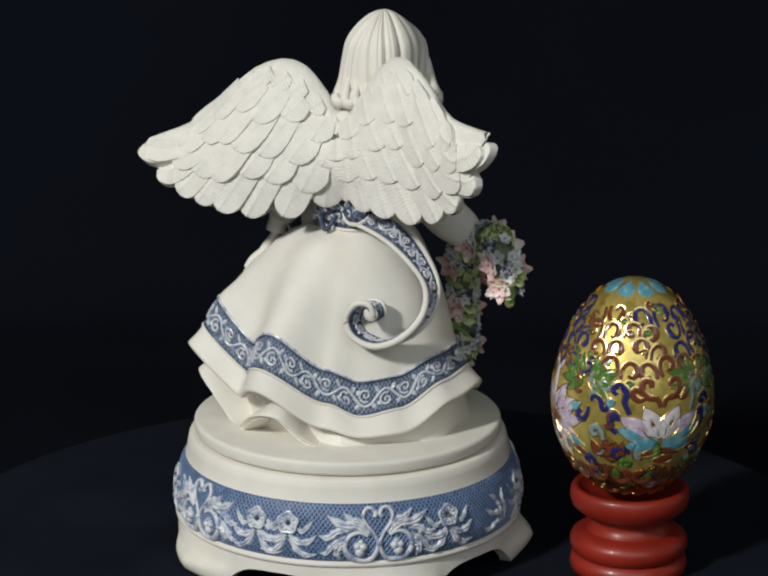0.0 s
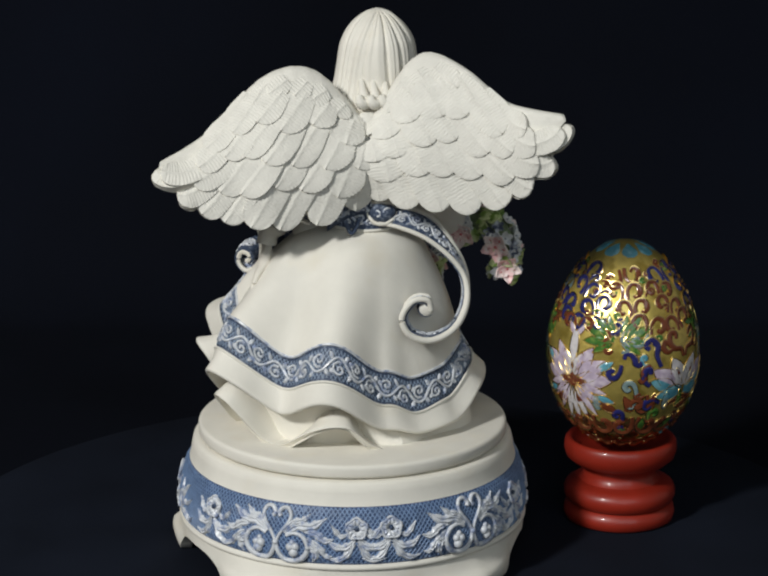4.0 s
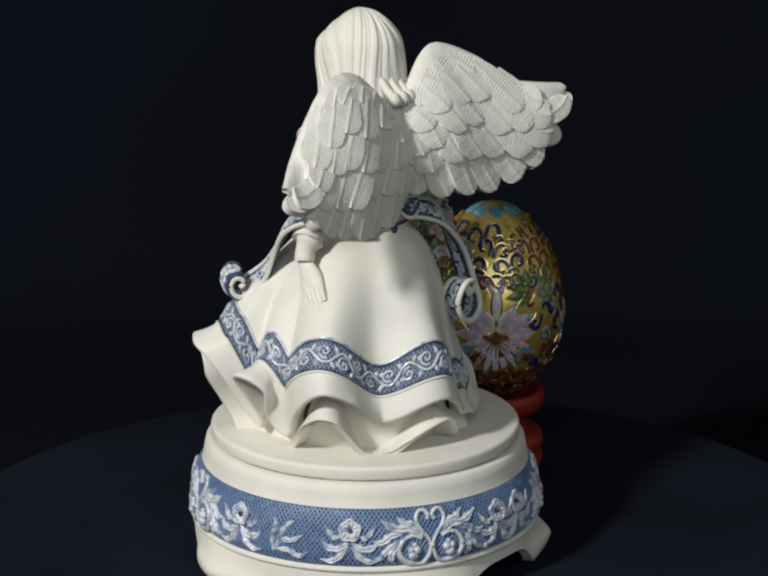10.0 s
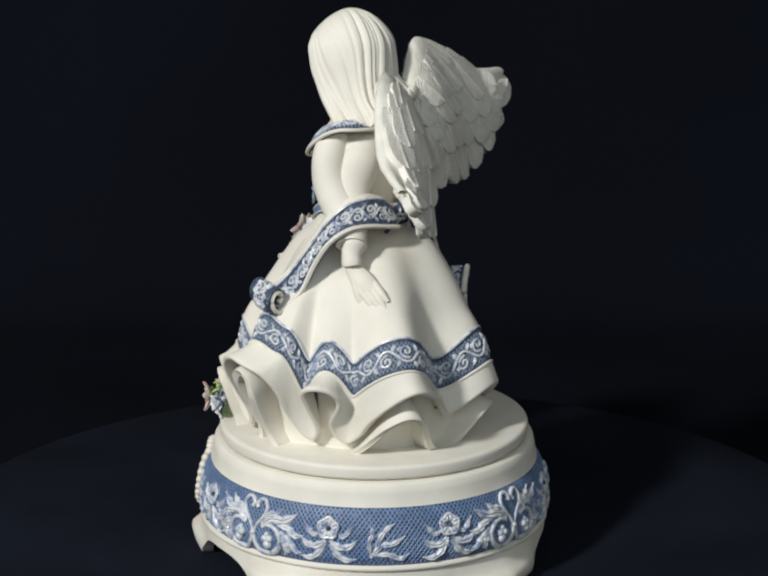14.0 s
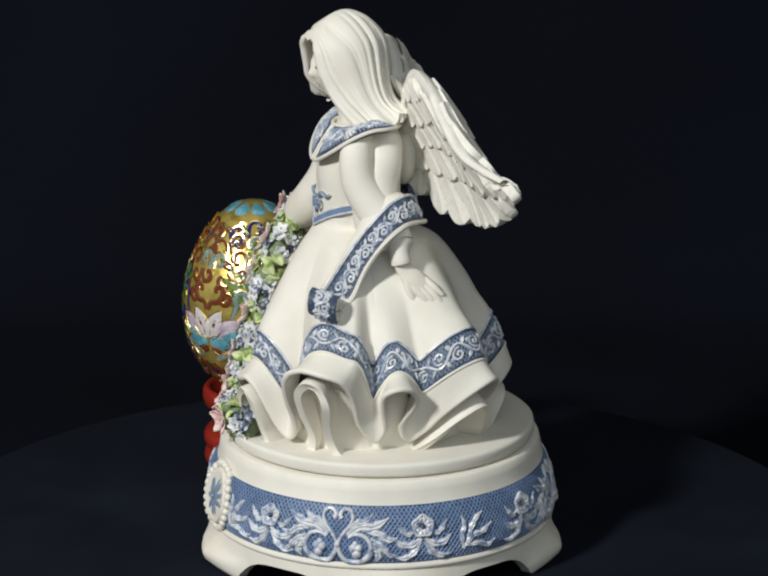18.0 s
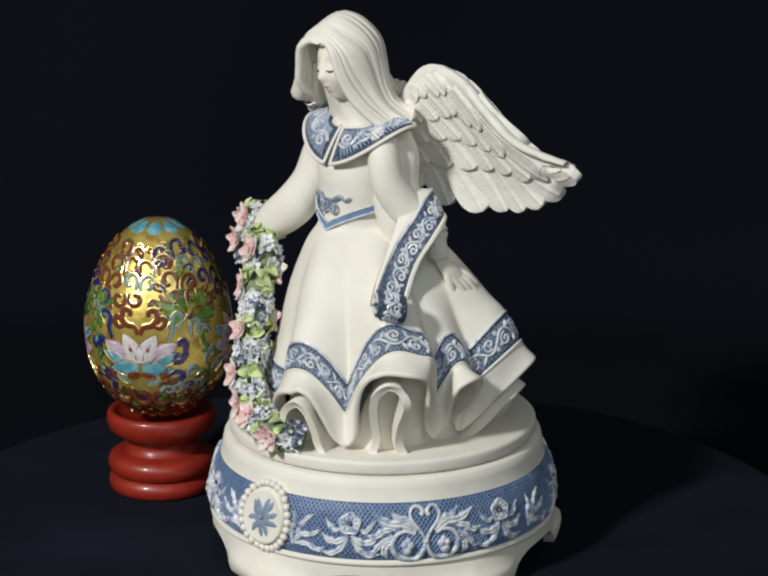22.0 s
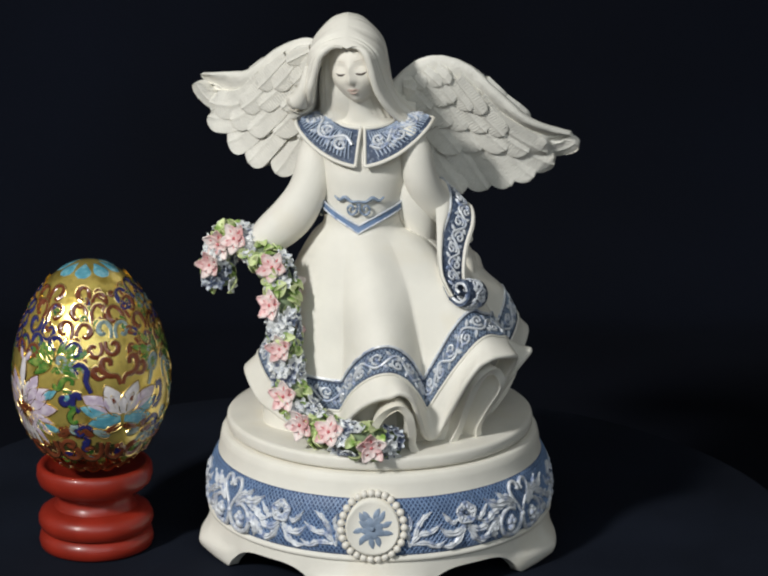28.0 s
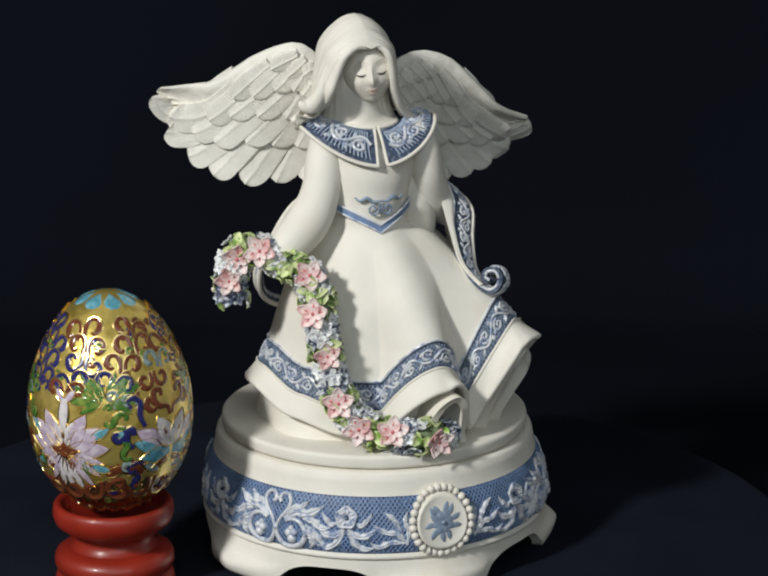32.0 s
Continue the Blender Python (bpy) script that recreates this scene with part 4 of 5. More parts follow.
    ruffle([(-47.5, 38.6, 41.9), (-45.2, 40.2, 47.0), (-46.3, 44.6, 55.5), (-45.4, 48.4, 62.6), (-40.5, 50.2, 66.6), (-34.8, 50.4, 65.4), (-31.6, 49.6, 60.0), (-32.8, 45.2, 52.0), (-32.4, 41.8, 46.0), (-29.5, 40.6, 41.9)], 14, thick=2.4, rise=3.0)
    ruffle([(1.0, 36.4, 41.9), (5.0, 38.0, 43.2), (10.5, 41.6, 46.8), (17.5, 46.0, 52.4), (25.0, 48.8, 56.0), (31.0, 48.0, 54.8), (35.0, 45.0, 50.5), (38.5, 42.0, 46.0), (42.0, 40.0, 43.2), (47.0, 38.6, 41.9)], 9, thick=1.8, rise=9.0)
    ruffle([(44.0, 38.8, 41.9), (52.0, 39.2, 43.0), (60.0, 40.6, 46.2), (68.0, 41.8, 49.4), (76.0, 41.8, 51.0), (83.0, 40.8, 50.4), (88.0, 39.0, 47.4), (93.0, 37.2, 44.2), (100.0, 36.0, 41.9)], 8, thick=1.8, rise=8.0)
    # torso and neck
    secs = [(0, -1.5, 11.6, 12.6, 104.0), (0, -1.5, 11.8, 12.8, 107), (0.2, -1.8, 12.6, 12.6, 113), (0.5, -2.0, 14.0, 12.8, 120), (0.8, -1.2, 16.0, 12.0, 127), (0.8, 0, 15.4, 10.0, 131), (0.4, 0, 12, 8.0, 134.5), (-0.6, -1.5, 6.4, 6.4, 137), (-1.4, -3.0, 5.2, 5.4, 141), (-2.0, -5.0, 5.2, 5.6, 147)]
    a = np.linspace(0, 2 * np.pi, 48, endpoint=False)
    S.grid([[(cx + rx * math.cos(t), cy + ry * math.sin(t), z) for t in a] for cx, cy, rx, ry, z in cat(secs, 40)], IVORY, True)

    # head: a face with brow, nose, lips and lowered lids
    fc = np.array([-1.2, -6.0, 152.6])
    nu, nv = 64, 44
    g = np.zeros((nv, nu, 3))

    def bulge(x, z):
        f = 1.7 * math.exp(-(x / 1.0) ** 2) * math.exp(-((z + 2.2) / 1.2) ** 2)
        f += 0.9 * math.exp(-(x / 0.8) ** 2) * math.exp(-((z - 0.4) / 2.0) ** 2)
        f += 0.65 * math.exp(-(x / 1.9) ** 2) * (math.exp(-((z + 4.5) / 0.5) ** 2) + 0.95 * math.exp(-((z + 5.6) / 0.55) ** 2))
        f += 0.8 * math.exp(-(x / 1.9) ** 2) * math.exp(-((z + 7.8) / 1.2) ** 2)
        for sg in (-1, 1):
            f -= 1.0 * math.exp(-((x - sg * 2.9) / 1.7) ** 2) * math.exp(-((z - 0.9) / 1.2) ** 2)
            f += 0.75 * math.exp(-((x - sg * 2.9) / 1.35) ** 2) * math.exp(-((z - 0.35) / 0.75) ** 2)
            f += 0.5 * math.exp(-((x - sg * 3.6) / 2.0) ** 2) * math.exp(-((z + 2.8) / 1.8) ** 2)
        return f
    for i, v in enumerate(np.linspace(0.001, math.pi - 0.001, nv)):
        for j, u in enumerate(np.linspace(0, 2 * np.pi, nu, endpoint=False)):
            d = np.array([math.sin(v) * math.cos(u), math.sin(v) * math.sin(u), math.cos(v)])
            p = d * (7.9, 8.2, 9.6) * (1.0 if d[1] < 0 else 1 - 0.2 * d[1])
            if p[2] < 0:
                p[0] *= 1 - 0.33 * (p[2] / 9.6) ** 2
            if d[1] < 0:
                p[1] -= bulge(p[0], p[2])
            g[i, j] = p
    nod = Matrix.Rotation(radians(-6), 3, "Y") @ Matrix.Rotation(radians(4), 3, "X")
    turn = np.array(Matrix.Rotation(radians(-9), 3, "Z") @ nod)
    face = lambda p: (np.asarray(p) * (1.09, 1.12, 1.17)) @ turn.T + fc
    S.grid(face(g), SKIN, True, True)

    def on_face(x, z, lift=0.0):
        xx = x / (1 - 0.33 * min(0, z / 9.6) ** 2)
        return (x, -8.2 * math.sqrt(max(0, 1 - (xx / 7.9) ** 2 - (z / 9.6) ** 2)) - bulge(x, z) - lift, z)
    for sg in (-1, 1):
        lash = [on_face(sg * (1.5 + 2.8 * q), -0.30 - 0.38 * math.sin(math.pi * q)) for q in np.linspace(0, 1, 9)]
        S.tube(face(np.array(lash)), np.array([0.10, 0.22, 0.30, 0.34, 0.34, 0.32, 0.28, 0.2, 0.08]), LASH, 5)
        lid = [on_face(sg * (1.5 + 2.9 * q), 0.75 + 0.55 * math.sin(math.pi * q)) for q in np.linspace(0, 1, 9)]
        S.tube(face(np.array(lid)), 0.05, BROW, 4)
        brow = [on_face(sg * (1.3 + 3.4 * q), 2.2 + 0.7 * math.sin(math.pi * (0.15 + 0.7 * q))) for q in np.linspace(0, 1, 9)]
        S.tube(face(np.array(brow)), np.linspace(0.07, 0.03, 9), BROW, 4)
    mouth = [on_face(1.7 * q, -5.05 + 0.25 * q * q, 0.02) for q in np.linspace(-1, 1, 9)]
    S.tube(face(np.array(mouth)), 0.13, LIPS, 5)
    for z0, wd in ((-4.55, 1.4), (-5.6, 1.2)):
        S.tube(face(np.array([on_face(wd * q, z0 + 0.25 * q * q, -0.12) for q in np.linspace(-1, 1, 9)])), 0.26 * np.sqrt(1.05 - np.linspace(-1, 1, 9) ** 2), LIPS, 6)

    # hair: strands fall from a parting over the head and down to the shoulders
    dome = np.array([-4.3, -4.6, 155.0])
    dr = np.array([11.9, 13.6, 13.2])
    levels = [  # height, centre x, y, half width, half depth, opening on her left and right in degrees
        (151.0, -4.2, -3.8, 12.2, 13.2, 40, 44), (146.5, -4.0, -2.9, 12.6, 12.6, 43, 46), (142.0, -3.4, -1.6, 13.6, 12.6, 48, 49),
        (138.2, -2.4, 0.6, 15.6, 12.8, 53, 52), (136.2, -1.4, 1.8, 18.8, 12.6, 57, 57), (134.6, -1.0, 2.0, 21.4, 12.6, 60, 60)]
    cols = 260
    outer = []
    for q in np.linspace(0, 1, cols):
        sd = abs(2 * q - 1)
        e0 = radians(104 - 84 * sd ** 1.5)
        d0 = np.array([0.10 * sd * math.cos(e0), -math.cos(e0), math.sin(e0)])
        d0 = unit(d0)
        tt = -90 + 42 + q * (360 - 42 - 44)
        d1 = np.array([math.cos(radians(tt)), math.sin(radians(tt)), 0.0])
        om = math.acos(max(-1, min(1, float(d0 @ d1))))
        pts = []
        for f in np.linspace(0, 0.84, 13):
            d = (math.sin((1 - f) * om) * d0 + math.sin(f * om) * d1) / math.sin(om)
            d[2] += 0.22 * math.sin(math.pi * f) * sd ** 4
            d = unit(d)
            d[:2] *= 1 - 0.27 * max(0.0, d[2]) ** 2
            fl = (2.2 * math.exp(-((1 - q) / 0.10) ** 2) + 1.7 * math.exp(-(q / 0.06) ** 2)) * f ** 1.5
            pts.append(dome + d * (dr + fl))
        for k, (z, cx, cy, rx, ry, ol, orr) in enumerate(levels):
            t = radians(-90 + ol + q * (360 - ol - orr))
            fl = 3.6 * math.exp(-((1 - q) / 0.10) ** 2) * max(0.0, 1 - abs(z - 146) / 13) + 1.8 * math.exp(-(q / 0.06) ** 2)
            rx -= (0, 0, 0, 0.8, 2.8, 4.6)[k] * max(0.0, math.cos(t)) ** 0.7
            back = 2.2 * max(0, math.sin(t)) * max(0, (150 - z) / 17)
            pts.append(np.array([cx + (rx + fl) * math.cos(t), cy + (ry + fl - back) * math.sin(t), z + (0.9 * math.sin(q * 60) if k > 4 else 0) + 1.6 * max(0, k - 2) * math.exp(-((q - 0.43) / 0.28) ** 4) + 1.3 * max(0, k - 1) * math.exp(-((1 - q) / 0.09) ** 2)]))
        pts = np.array(pts)
        arc = np.concatenate([[0], np.cumsum(np.linalg.norm(np.diff(pts, axis=0), axis=1))])
        even = np.stack([np.interp(np.linspace(0, arc[-1], 70), arc, pts[:, c]) for c in range(3)], 1)
        for _ in range(3):
            wide = np.concatenate([np.repeat(even[:1], 3, 0) * 2 - even[3:0:-1], even, 2 * even[-1:] - even[-2:-5:-1]])
            even = np.stack([np.convolve(wide[:, c], (0.06, 0.13, 0.19, 0.24, 0.19, 0.13, 0.06), "valid") for c in range(3)], 1)
        outer.append(even)
    H = np.array(outer).transpose(1, 0, 2)
    HN = normals(H)
    if np.sum(HN * (H - np.array([-4, -2, 148.0]))) < 0:
        HN = -HN
    qq = np.linspace(0, 1, cols)[None, :]
    ss = np.linspace(0, 1, 70)[:, None]
    wob = qq + 0.014 * np.sin(ss * 5 + qq * 11) + 0.022 * np.sin(qq * 19 + 1.4 * ss)
    soft = 0.55 + 0.45 * np.sin(wob * 13 + 0.8)
    groove = lambda w: np.abs(np.sin(w)) ** 0.6 - 0.75
    lock = 1.5 * groove(wob * 34 + 0.7) + 0.8 * groove(wob * 59 + 1.2 * ss) * soft + 0.35 * np.sin(wob * 111 + 2 * ss) * (1.2 - soft) + 0.12 * np.sin(wob * 233 + ss)
    fade = np.clip(ss / 0.12, 0, 1) * np.clip(np.minimum(qq, 1 - qq) * 28 - 0.1, 0, 1) * (0.55 + 0.75 * ss)
    round_n = unit((H - dome) / dr ** 2)
    k = np.clip((np.arange(70) - 14) / 12, 0, 1)[:, None, None]
    HN = unit(round_n * (1 - k) + HN * k)
    H = H + HN * (lock * fade * 0.62 * (0.85 + 0.4 * np.exp(-((qq - 0.62) / 0.14) ** 2)))[:, :, None]
    inner = H - HN * 2.2
    S.grid(H, IVORY)
    S.grid(inner, IVORY, flip=True)
    for e in (0, -1):
        S.grid(np.stack([H[:, e], inner[:, e]]), IVORY)
    S.grid(np.stack([H[-1], inner[-1]]), IVORY)
    # inner locks that fill the hood beside the neck and cheeks
    fill = cat([(133.5, -1.5, 1.5, 12.5, 9.0), (138, -2.4, 0.0, 10.8, 8.6), (144, -3.4, -1.6, 9.8, 9.0), (150, -3.8, -2.2, 9.2, 9.2), (155, -4.0, -2.6, 8.4, 9.0), (159, -4.2, -3.0, 6.4, 7.6)], 30)
    S.grid([[(cx + (rx + 0.3 * math.sin(26 * t + 0.1 * z)) * math.cos(t), cy + (ry if math.sin(t) > 0 else 0.86 * ry - 0.5) * math.sin(t), z) for t in np.linspace(0, 2 * np.pi, 120, endpoint=False)] for z, cx, cy, rx, ry in fill], IVORY, True)
    for e in (0, -1):
        S.tube(H[3:-4, e] - HN[3:-4, e] * 1.0, np.concatenate([np.linspace(0.5, 1.2, 12), np.full(51, 1.2)]), IVORY, 8)
    # a lock that turns outward on her right shoulder
    for k, (r0, r1) in enumerate(((1.5, 2.8), (1.3, 2.3), (1.2, 2.0))):
        off = np.array([0.9 * k + 0.4, 1.9 * k + 1.5, 4.2 - 0.8 * k])
        S.tube(cat([(-16.0, -12.6, 149), (-17.2, -12.2, 142.5), (-19.4, -10.4, 138.2), (-21.4, -8.8, 137.4), (-22.6, -7.6, 138.6)], 26) + off, np.concatenate([np.linspace(r0 * 0.6, r1, 14), np.linspace(r1, 0.7, 12)]), IVORY, 10)

    # curled ends at the nape
    for x, y in ((-9.4, 10.6), (-5.6, 11.6), (-2.2, 11.8), (1.2, 11.4)):
        S.tube(cat([(x + 0.3, y - 3.6, 148.5), (x, y - 1.4, 145.2), (x - 0.4, y + 0.8, 142.8), (x + 0.9, y + 2.6, 142.8), (x + 1.6, y + 2.2, 145.0)], 20), np.concatenate([np.linspace(0.8, 2.1, 12), np.linspace(2.1, 1.0, 8)]), IVORY, 12)

    # shoulder collar, blue with an ivory rim, slit in front
    rows = []
    for q in np.linspace(0, 1, 15):
        row = []
        for d in np.linspace(-86, 266, 110):
            t = radians(d)
            front = max(0, -math.sin(t))
            side = abs(math.cos(t))
            back = max(0, math.sin(t))
            r0x, r0y, z0 = 8.6, 8.0, 135.2 - 0.9 * front
            r1x = 21.2 - 0.6 * max(0.0, math.cos(t))
            r1y = 14.6 + 1.8 * math.cos(t) if math.sin(t) < 0 else 12.5 - 3.6 * max(0.0, math.cos(t))
            z1 = 133.4 - 9.6 * front ** 1.8 + 0.9 * side + 1.6 * max(0.0, math.cos(t))
            e = q ** 0.9
            row.append((0.6 + (r0x * (1 - e) + r1x * e) * math.cos(t), -1.8 + (r0y * (1 - e) + r1y * e) * math.sin(t), z0 * (1 - e) + z1 * e + 1.3 * math.sin(math.pi * e) * (0.4 + 0.6 * side)))
        rows.append(row)
    CG = np.array(rows)
    S.sheet(CG, 1.1, BLUE, back=IVORY, away=(0.6, -1.8, 100))
    CN = normals(CG)
    if CN[7, 55][2] < 0:
        CN = -CN
    for path in (CG[-1], CG[:, 0], CG[:, -1], CG[0]):
        S.tube(path, 0.62 if len(path) > 20 else 0.5, IVORY, 7)
    for a0, a1 in ((2, 36), (72, 108)):
        pl, ln, hw = surf_place(CG[2:13, a0:a1], CN[2:13, a0:a1])
        vine(S, pl, ln, hw * 0.92, 0.5, RELIEF, 0.55, 13)
        for u in np.arange(0.8, ln - 0.8, 1.0):
            S.tube(pl(np.full(15, u) + np.linspace(-0.9, 0.9, 15), np.linspace(-hw, hw, 15), 0.42), 0.24, STRIPE, 5)

    # belt: a pointed blue strip with a small scroll crest
    def waist(x, z, lift=0.4):
        k = (z - 104) / 10
        return (x, -1.5 - 13.2 * math.sqrt(max(0.0, 1 - (x / 13.0) ** 2)) - lift + (1.6 * max(0, (106 - z) / 6) * -1), z)
    belt = [[waist(x, 104.4 + 6.2 * (abs(x) / 12) ** 0.9 + dz, 0.7) for x in np.linspace(-12, 12, 31)] for dz in (-1.0, 0.0, 1.0)]
    S.sheet(np.array(belt), -0.5, BAND_HATCH)
    for dz in (-1.1, 1.1):
        S.tube(np.array([waist(x, 104.4 + 6.2 * (abs(x) / 12) ** 0.9 + dz, 0.8) for x in np.linspace(-12, 12, 31)]), 0.3, RELIEF, 5)
    for sg in (-1, 1):
        S.tube(np.array([waist(sg * x, z, 1.0) for x, z in cat([(0.3, 112.4), (0.6, 110.0), (2.2, 109.0), (3.4, 110.4), (2.6, 111.8), (1.5, 111.2), (1.9, 110.3)], 24)]), 0.38, HATCH, 6)
        S.tube(np.array([waist(sg * x, z, 1.0) for x, z in cat([(0.0, 113.2), (2.2, 113.0), (4.2, 114.2), (6.0, 113.2), (7.4, 114.2)], 18)]), np.concatenate([np.linspace(0.3, 0.6, 9), np.linspace(0.6, 0.25, 9)]), HATCH, 6)

    # right arm (towards the garland)
    S.tube(cat([(-12.5, -2.0, 131), (-14.0, -4.5, 124), (-16.2, -7.0, 115), (-20.8, -9.6, 107), (-27.8, -12.2, 101), (-33.0, -14.0, 98)], 30), cat([(5.0, 0), (5.8, 0), (5.9, 0), (6.6, 0), (5.8, 0), (3.0, 0)], 30)[:, 0], IVORY, 20)
    # left arm: upper arm, cuff, wrist, open fingers
    S.tube(cat([(21.0, -1.0, 111.0), (25.5, 0.6, 106.6), (28.6, 1.4, 103.0)], 14), cat([(4.4, 0), (4.9, 0), (4.6, 0)], 14)[:, 0], IVORY, 20)
    S.tube(cat([(27.5, 2.0, 103.5), (29.4, 1.6, 100.2), (30.2, 2.0, 97.2)], 8), [4.2, 4.3, 3.5, 3.1, 3.0, 3.1, 3.1, 3.0], IVORY, 14)
    S.tube(cat([(29.9, 1.4, 98.4), (30.2, 3.0, 95.4), (31.0, 5.4, 92.6), (31.9, 8.0, 90.2)], 14), cat([(2.3, 0), (2.7, 0), (3.5, 0), (3.2, 0)], 14)[:, 0], SKIN, 14, up=(0.95, 0.2, 0.25), flat=0.55)
    for k, tip in ((-2.2, (34.2, 10.2, 84.0)), (-0.7, (34.9, 11.8, 84.3)), (0.8, (35.1, 13.0, 85.6)), (2.1, (34.4, 13.5, 87.8))):
        b = np.array([31.6, 7.0, 91.0]) + np.array([-0.3, 0.81, 0.49]) * k
        tip = np.array(tip)
        S.tube(cat([b - (tip - b) * 0.2, b + (tip - b) * 0.45 + np.array([0.5, 0.1, 0.2]), tip], 12), np.concatenate([np.linspace(1.4, 1.2, 6), np.linspace(1.2, 0.65, 6)]), SKIN, 10)
    S.tube(cat([(30.6, 3.0, 94.2), (32.0, 3.6, 90.4), (32.6, 4.8, 87.2), (33.0, 6.0, 85.0)], 10), np.concatenate([np.linspace(1.5, 1.2, 6), np.linspace(1.1, 0.6, 4)]), SKIN, 10)

    # hanging left sleeve with its blue edge and rolled tip
    up_edge = cat([(14.5, 11.5, 112.0), (19.0, 9.0, 114.8), (23.0, 5.6, 116.0), (25.8, 0.0, 114.4), (26.7, -6.0, 109.2), (24.8, -11.2, 102.0), (25.2, -18.2, 92.6), (28.8, -24.4, 86.8)], 40)
    low_edge = cat([(17.5, 13.6, 106.4), (22.0, 11.2, 107.4), (27.4, 6.6, 108.6), (32.0, 1.4, 108.4), (33.4, -4.2, 104.6), (31.6, -9.2, 97.2), (31.4, -13.2, 89.0), (33.4, -17.8, 84.6)], 40)
    fore_edge = cat([(12.0, 8.0, 114.0), (16.0, 6.0, 115.6), (19.0, 2.5, 116.6), (21.0, -3.0, 115.6), (22.4, -7.4, 110.4), (23.2, -12.0, 102.8), (24.4, -18.4, 93.2), (28.4, -24.8, 88.0)], 40)
    S.tube(cat([(13.0, -5.8, 133.0), (15.9, -7.6, 127.5), (17.6, -7.2, 119.5), (20.4, -3.4, 112.0), (24.5, 0.2, 107.0)], 28), cat([(4.2, 0), (4.9, 0), (5.2, 0), (5.4, 0), (5.0, 0)], 28)[:, 0], IVORY, 24)
    S.tube(cat([(10.5, 2.0, 131.5), (13.4, 1.2, 125), (15.6, -1.0, 118), (18.6, -1.4, 112), (22.0, -0.4, 108)], 26), cat([(5.2, 0), (6.2, 0), (6.0, 0), (5.4, 0), (4.6, 0)], 26)[:, 0], IVORY, 24)
    # gown between the arm and the waist
    S.tube(cat([(10.5, -1.0, 128), (13.0, -2.0, 119), (15.2, -2.4, 110), (17.4, -1.6, 102), (18.4, -1.0, 96)], 26), cat([(5.0, 0), (5.6, 0), (6.0, 0), (5.0, 0), (3.0, 0)], 26)[:, 0], IVORY, 22)
    out = np.array([0.86, -0.51, 0.0])
    curl = [(2.6, -1.2), (4.8, 0.0), (5.6, 2.4), (4.4, 4.6), (2.2, 4.4), (1.6, 2.8), (2.8, 1.8)]
    sl = np.array([fore_edge * (1 - q) + up_edge * q + np.array([0.8, -0.4, 0]) * math.sin(math.pi * q) for q in np.linspace(0, 1, 8)])
    S.sheet(sl, 1.2, IVORY, away=(10, 0, 105))
    up_edge, low_edge = (np.vstack([e, cat([e[-1]] + [e[-1] + out * a + np.array([0, 0, b]) for a, b in curl], 26)[1:]]) for e in (up_edge, low_edge))
    bd = np.array([up_edge * (1 - q) + low_edge * q + np.array([0.5, -0.2, 0]) * math.sin(math.pi * q) for q in np.linspace(0, 1, 9)])
    S.sheet(bd, 1.3, BLUE, back=BLUE, away=(5, 5, 80))
    bn = normals(bd)
    if np.sum(bn * (bd - np.array([5, 5, 80.0]))) < 0:
        bn = -bn
    pl, ln, hw = surf_place(bd[1:8], bn[1:8])
    vine(S, pl, ln, hw, 0.1, RELIEF, 0.42, 9)
    pl, ln, hw = surf_place((bd - bn * 1.3)[1:8, 34:58], -bn[1:8, 34:58])
    vine(S, pl, ln, hw, 0.1, RELIEF, 0.42, 7)
    S.tube(up_edge, 0.45, RELIEF, 6)
    S.tube(low_edge, 0.75, IVORY, 6)
    # sash round the back of the waist
    sash = np.array([[(13.4 * math.cos(t), -1.5 + 15.0 * math.sin(t), 108.6 + dz - 1.6 * math.sin(t)) for t in np.linspace(0.1, math.pi - 0.1, 50)] for dz in np.linspace(3.4, -3.4, 7)])
    S.sheet(sash, 1.0, BLUE, away=(0, -1.5, 108))
    sn = unit((sash - np.array([0, -1.5, 0])) * (1, 1, 0))
    pl, ln, hw = surf_place(sash[1:6], sn[1:6])
    vine(S, pl, ln, hw, 0.1, RELIEF, 0.4, 8)
    for e in (0, -1):
        S.tube(sash[e], 0.5, IVORY, 6)
    # back bow with one long curled tail
    S.ball((-4.2, 13.6, 109.6), (4.4, 2.8, 3.4), BLUE, 18, 12)
    for dx, dz, r0 in ((-1.6, 0.4, 1.5), (1.7, -0.2, 1.4)):
        t = np.linspace(0, 4.6, 16)
        S.tube(np.stack([-4.2 + dx + r0 * (1 - 0.12 * t) * np.cos(t), 16.1 - 0.12 * (dx + r0 * np.cos(t)) ** 2, 109.4 + dz + r0 * (1 - 0.12 * t) * np.sin(t)], 1), 0.36, RELIEF, 6)
    S.tube(cat([(-8.6, 13.4, 109.4), (-6.8, 15.0, 106.9), (-4.0, 15.6, 106.0), (-1.2, 15.0, 106.9), (0.2, 13.4, 109.2)], 18), 0.6, IVORY, 7)
    S.tube(cat([(-8.4, 13.4, 110.6), (-6.6, 14.4, 112.6), (-4.0, 14.8, 113.2), (-1.0, 14.0, 112.4)], 14), np.concatenate([np.linspace(0.5, 1.3, 7), np.linspace(1.3, 0.6, 7)]), IVORY, 8)
    loopL = cat([(-4, 12.5, 110), (3, 13.5, 111.5), (9, 12.0, 108.5), (12, 9.0, 105.5)], 16)
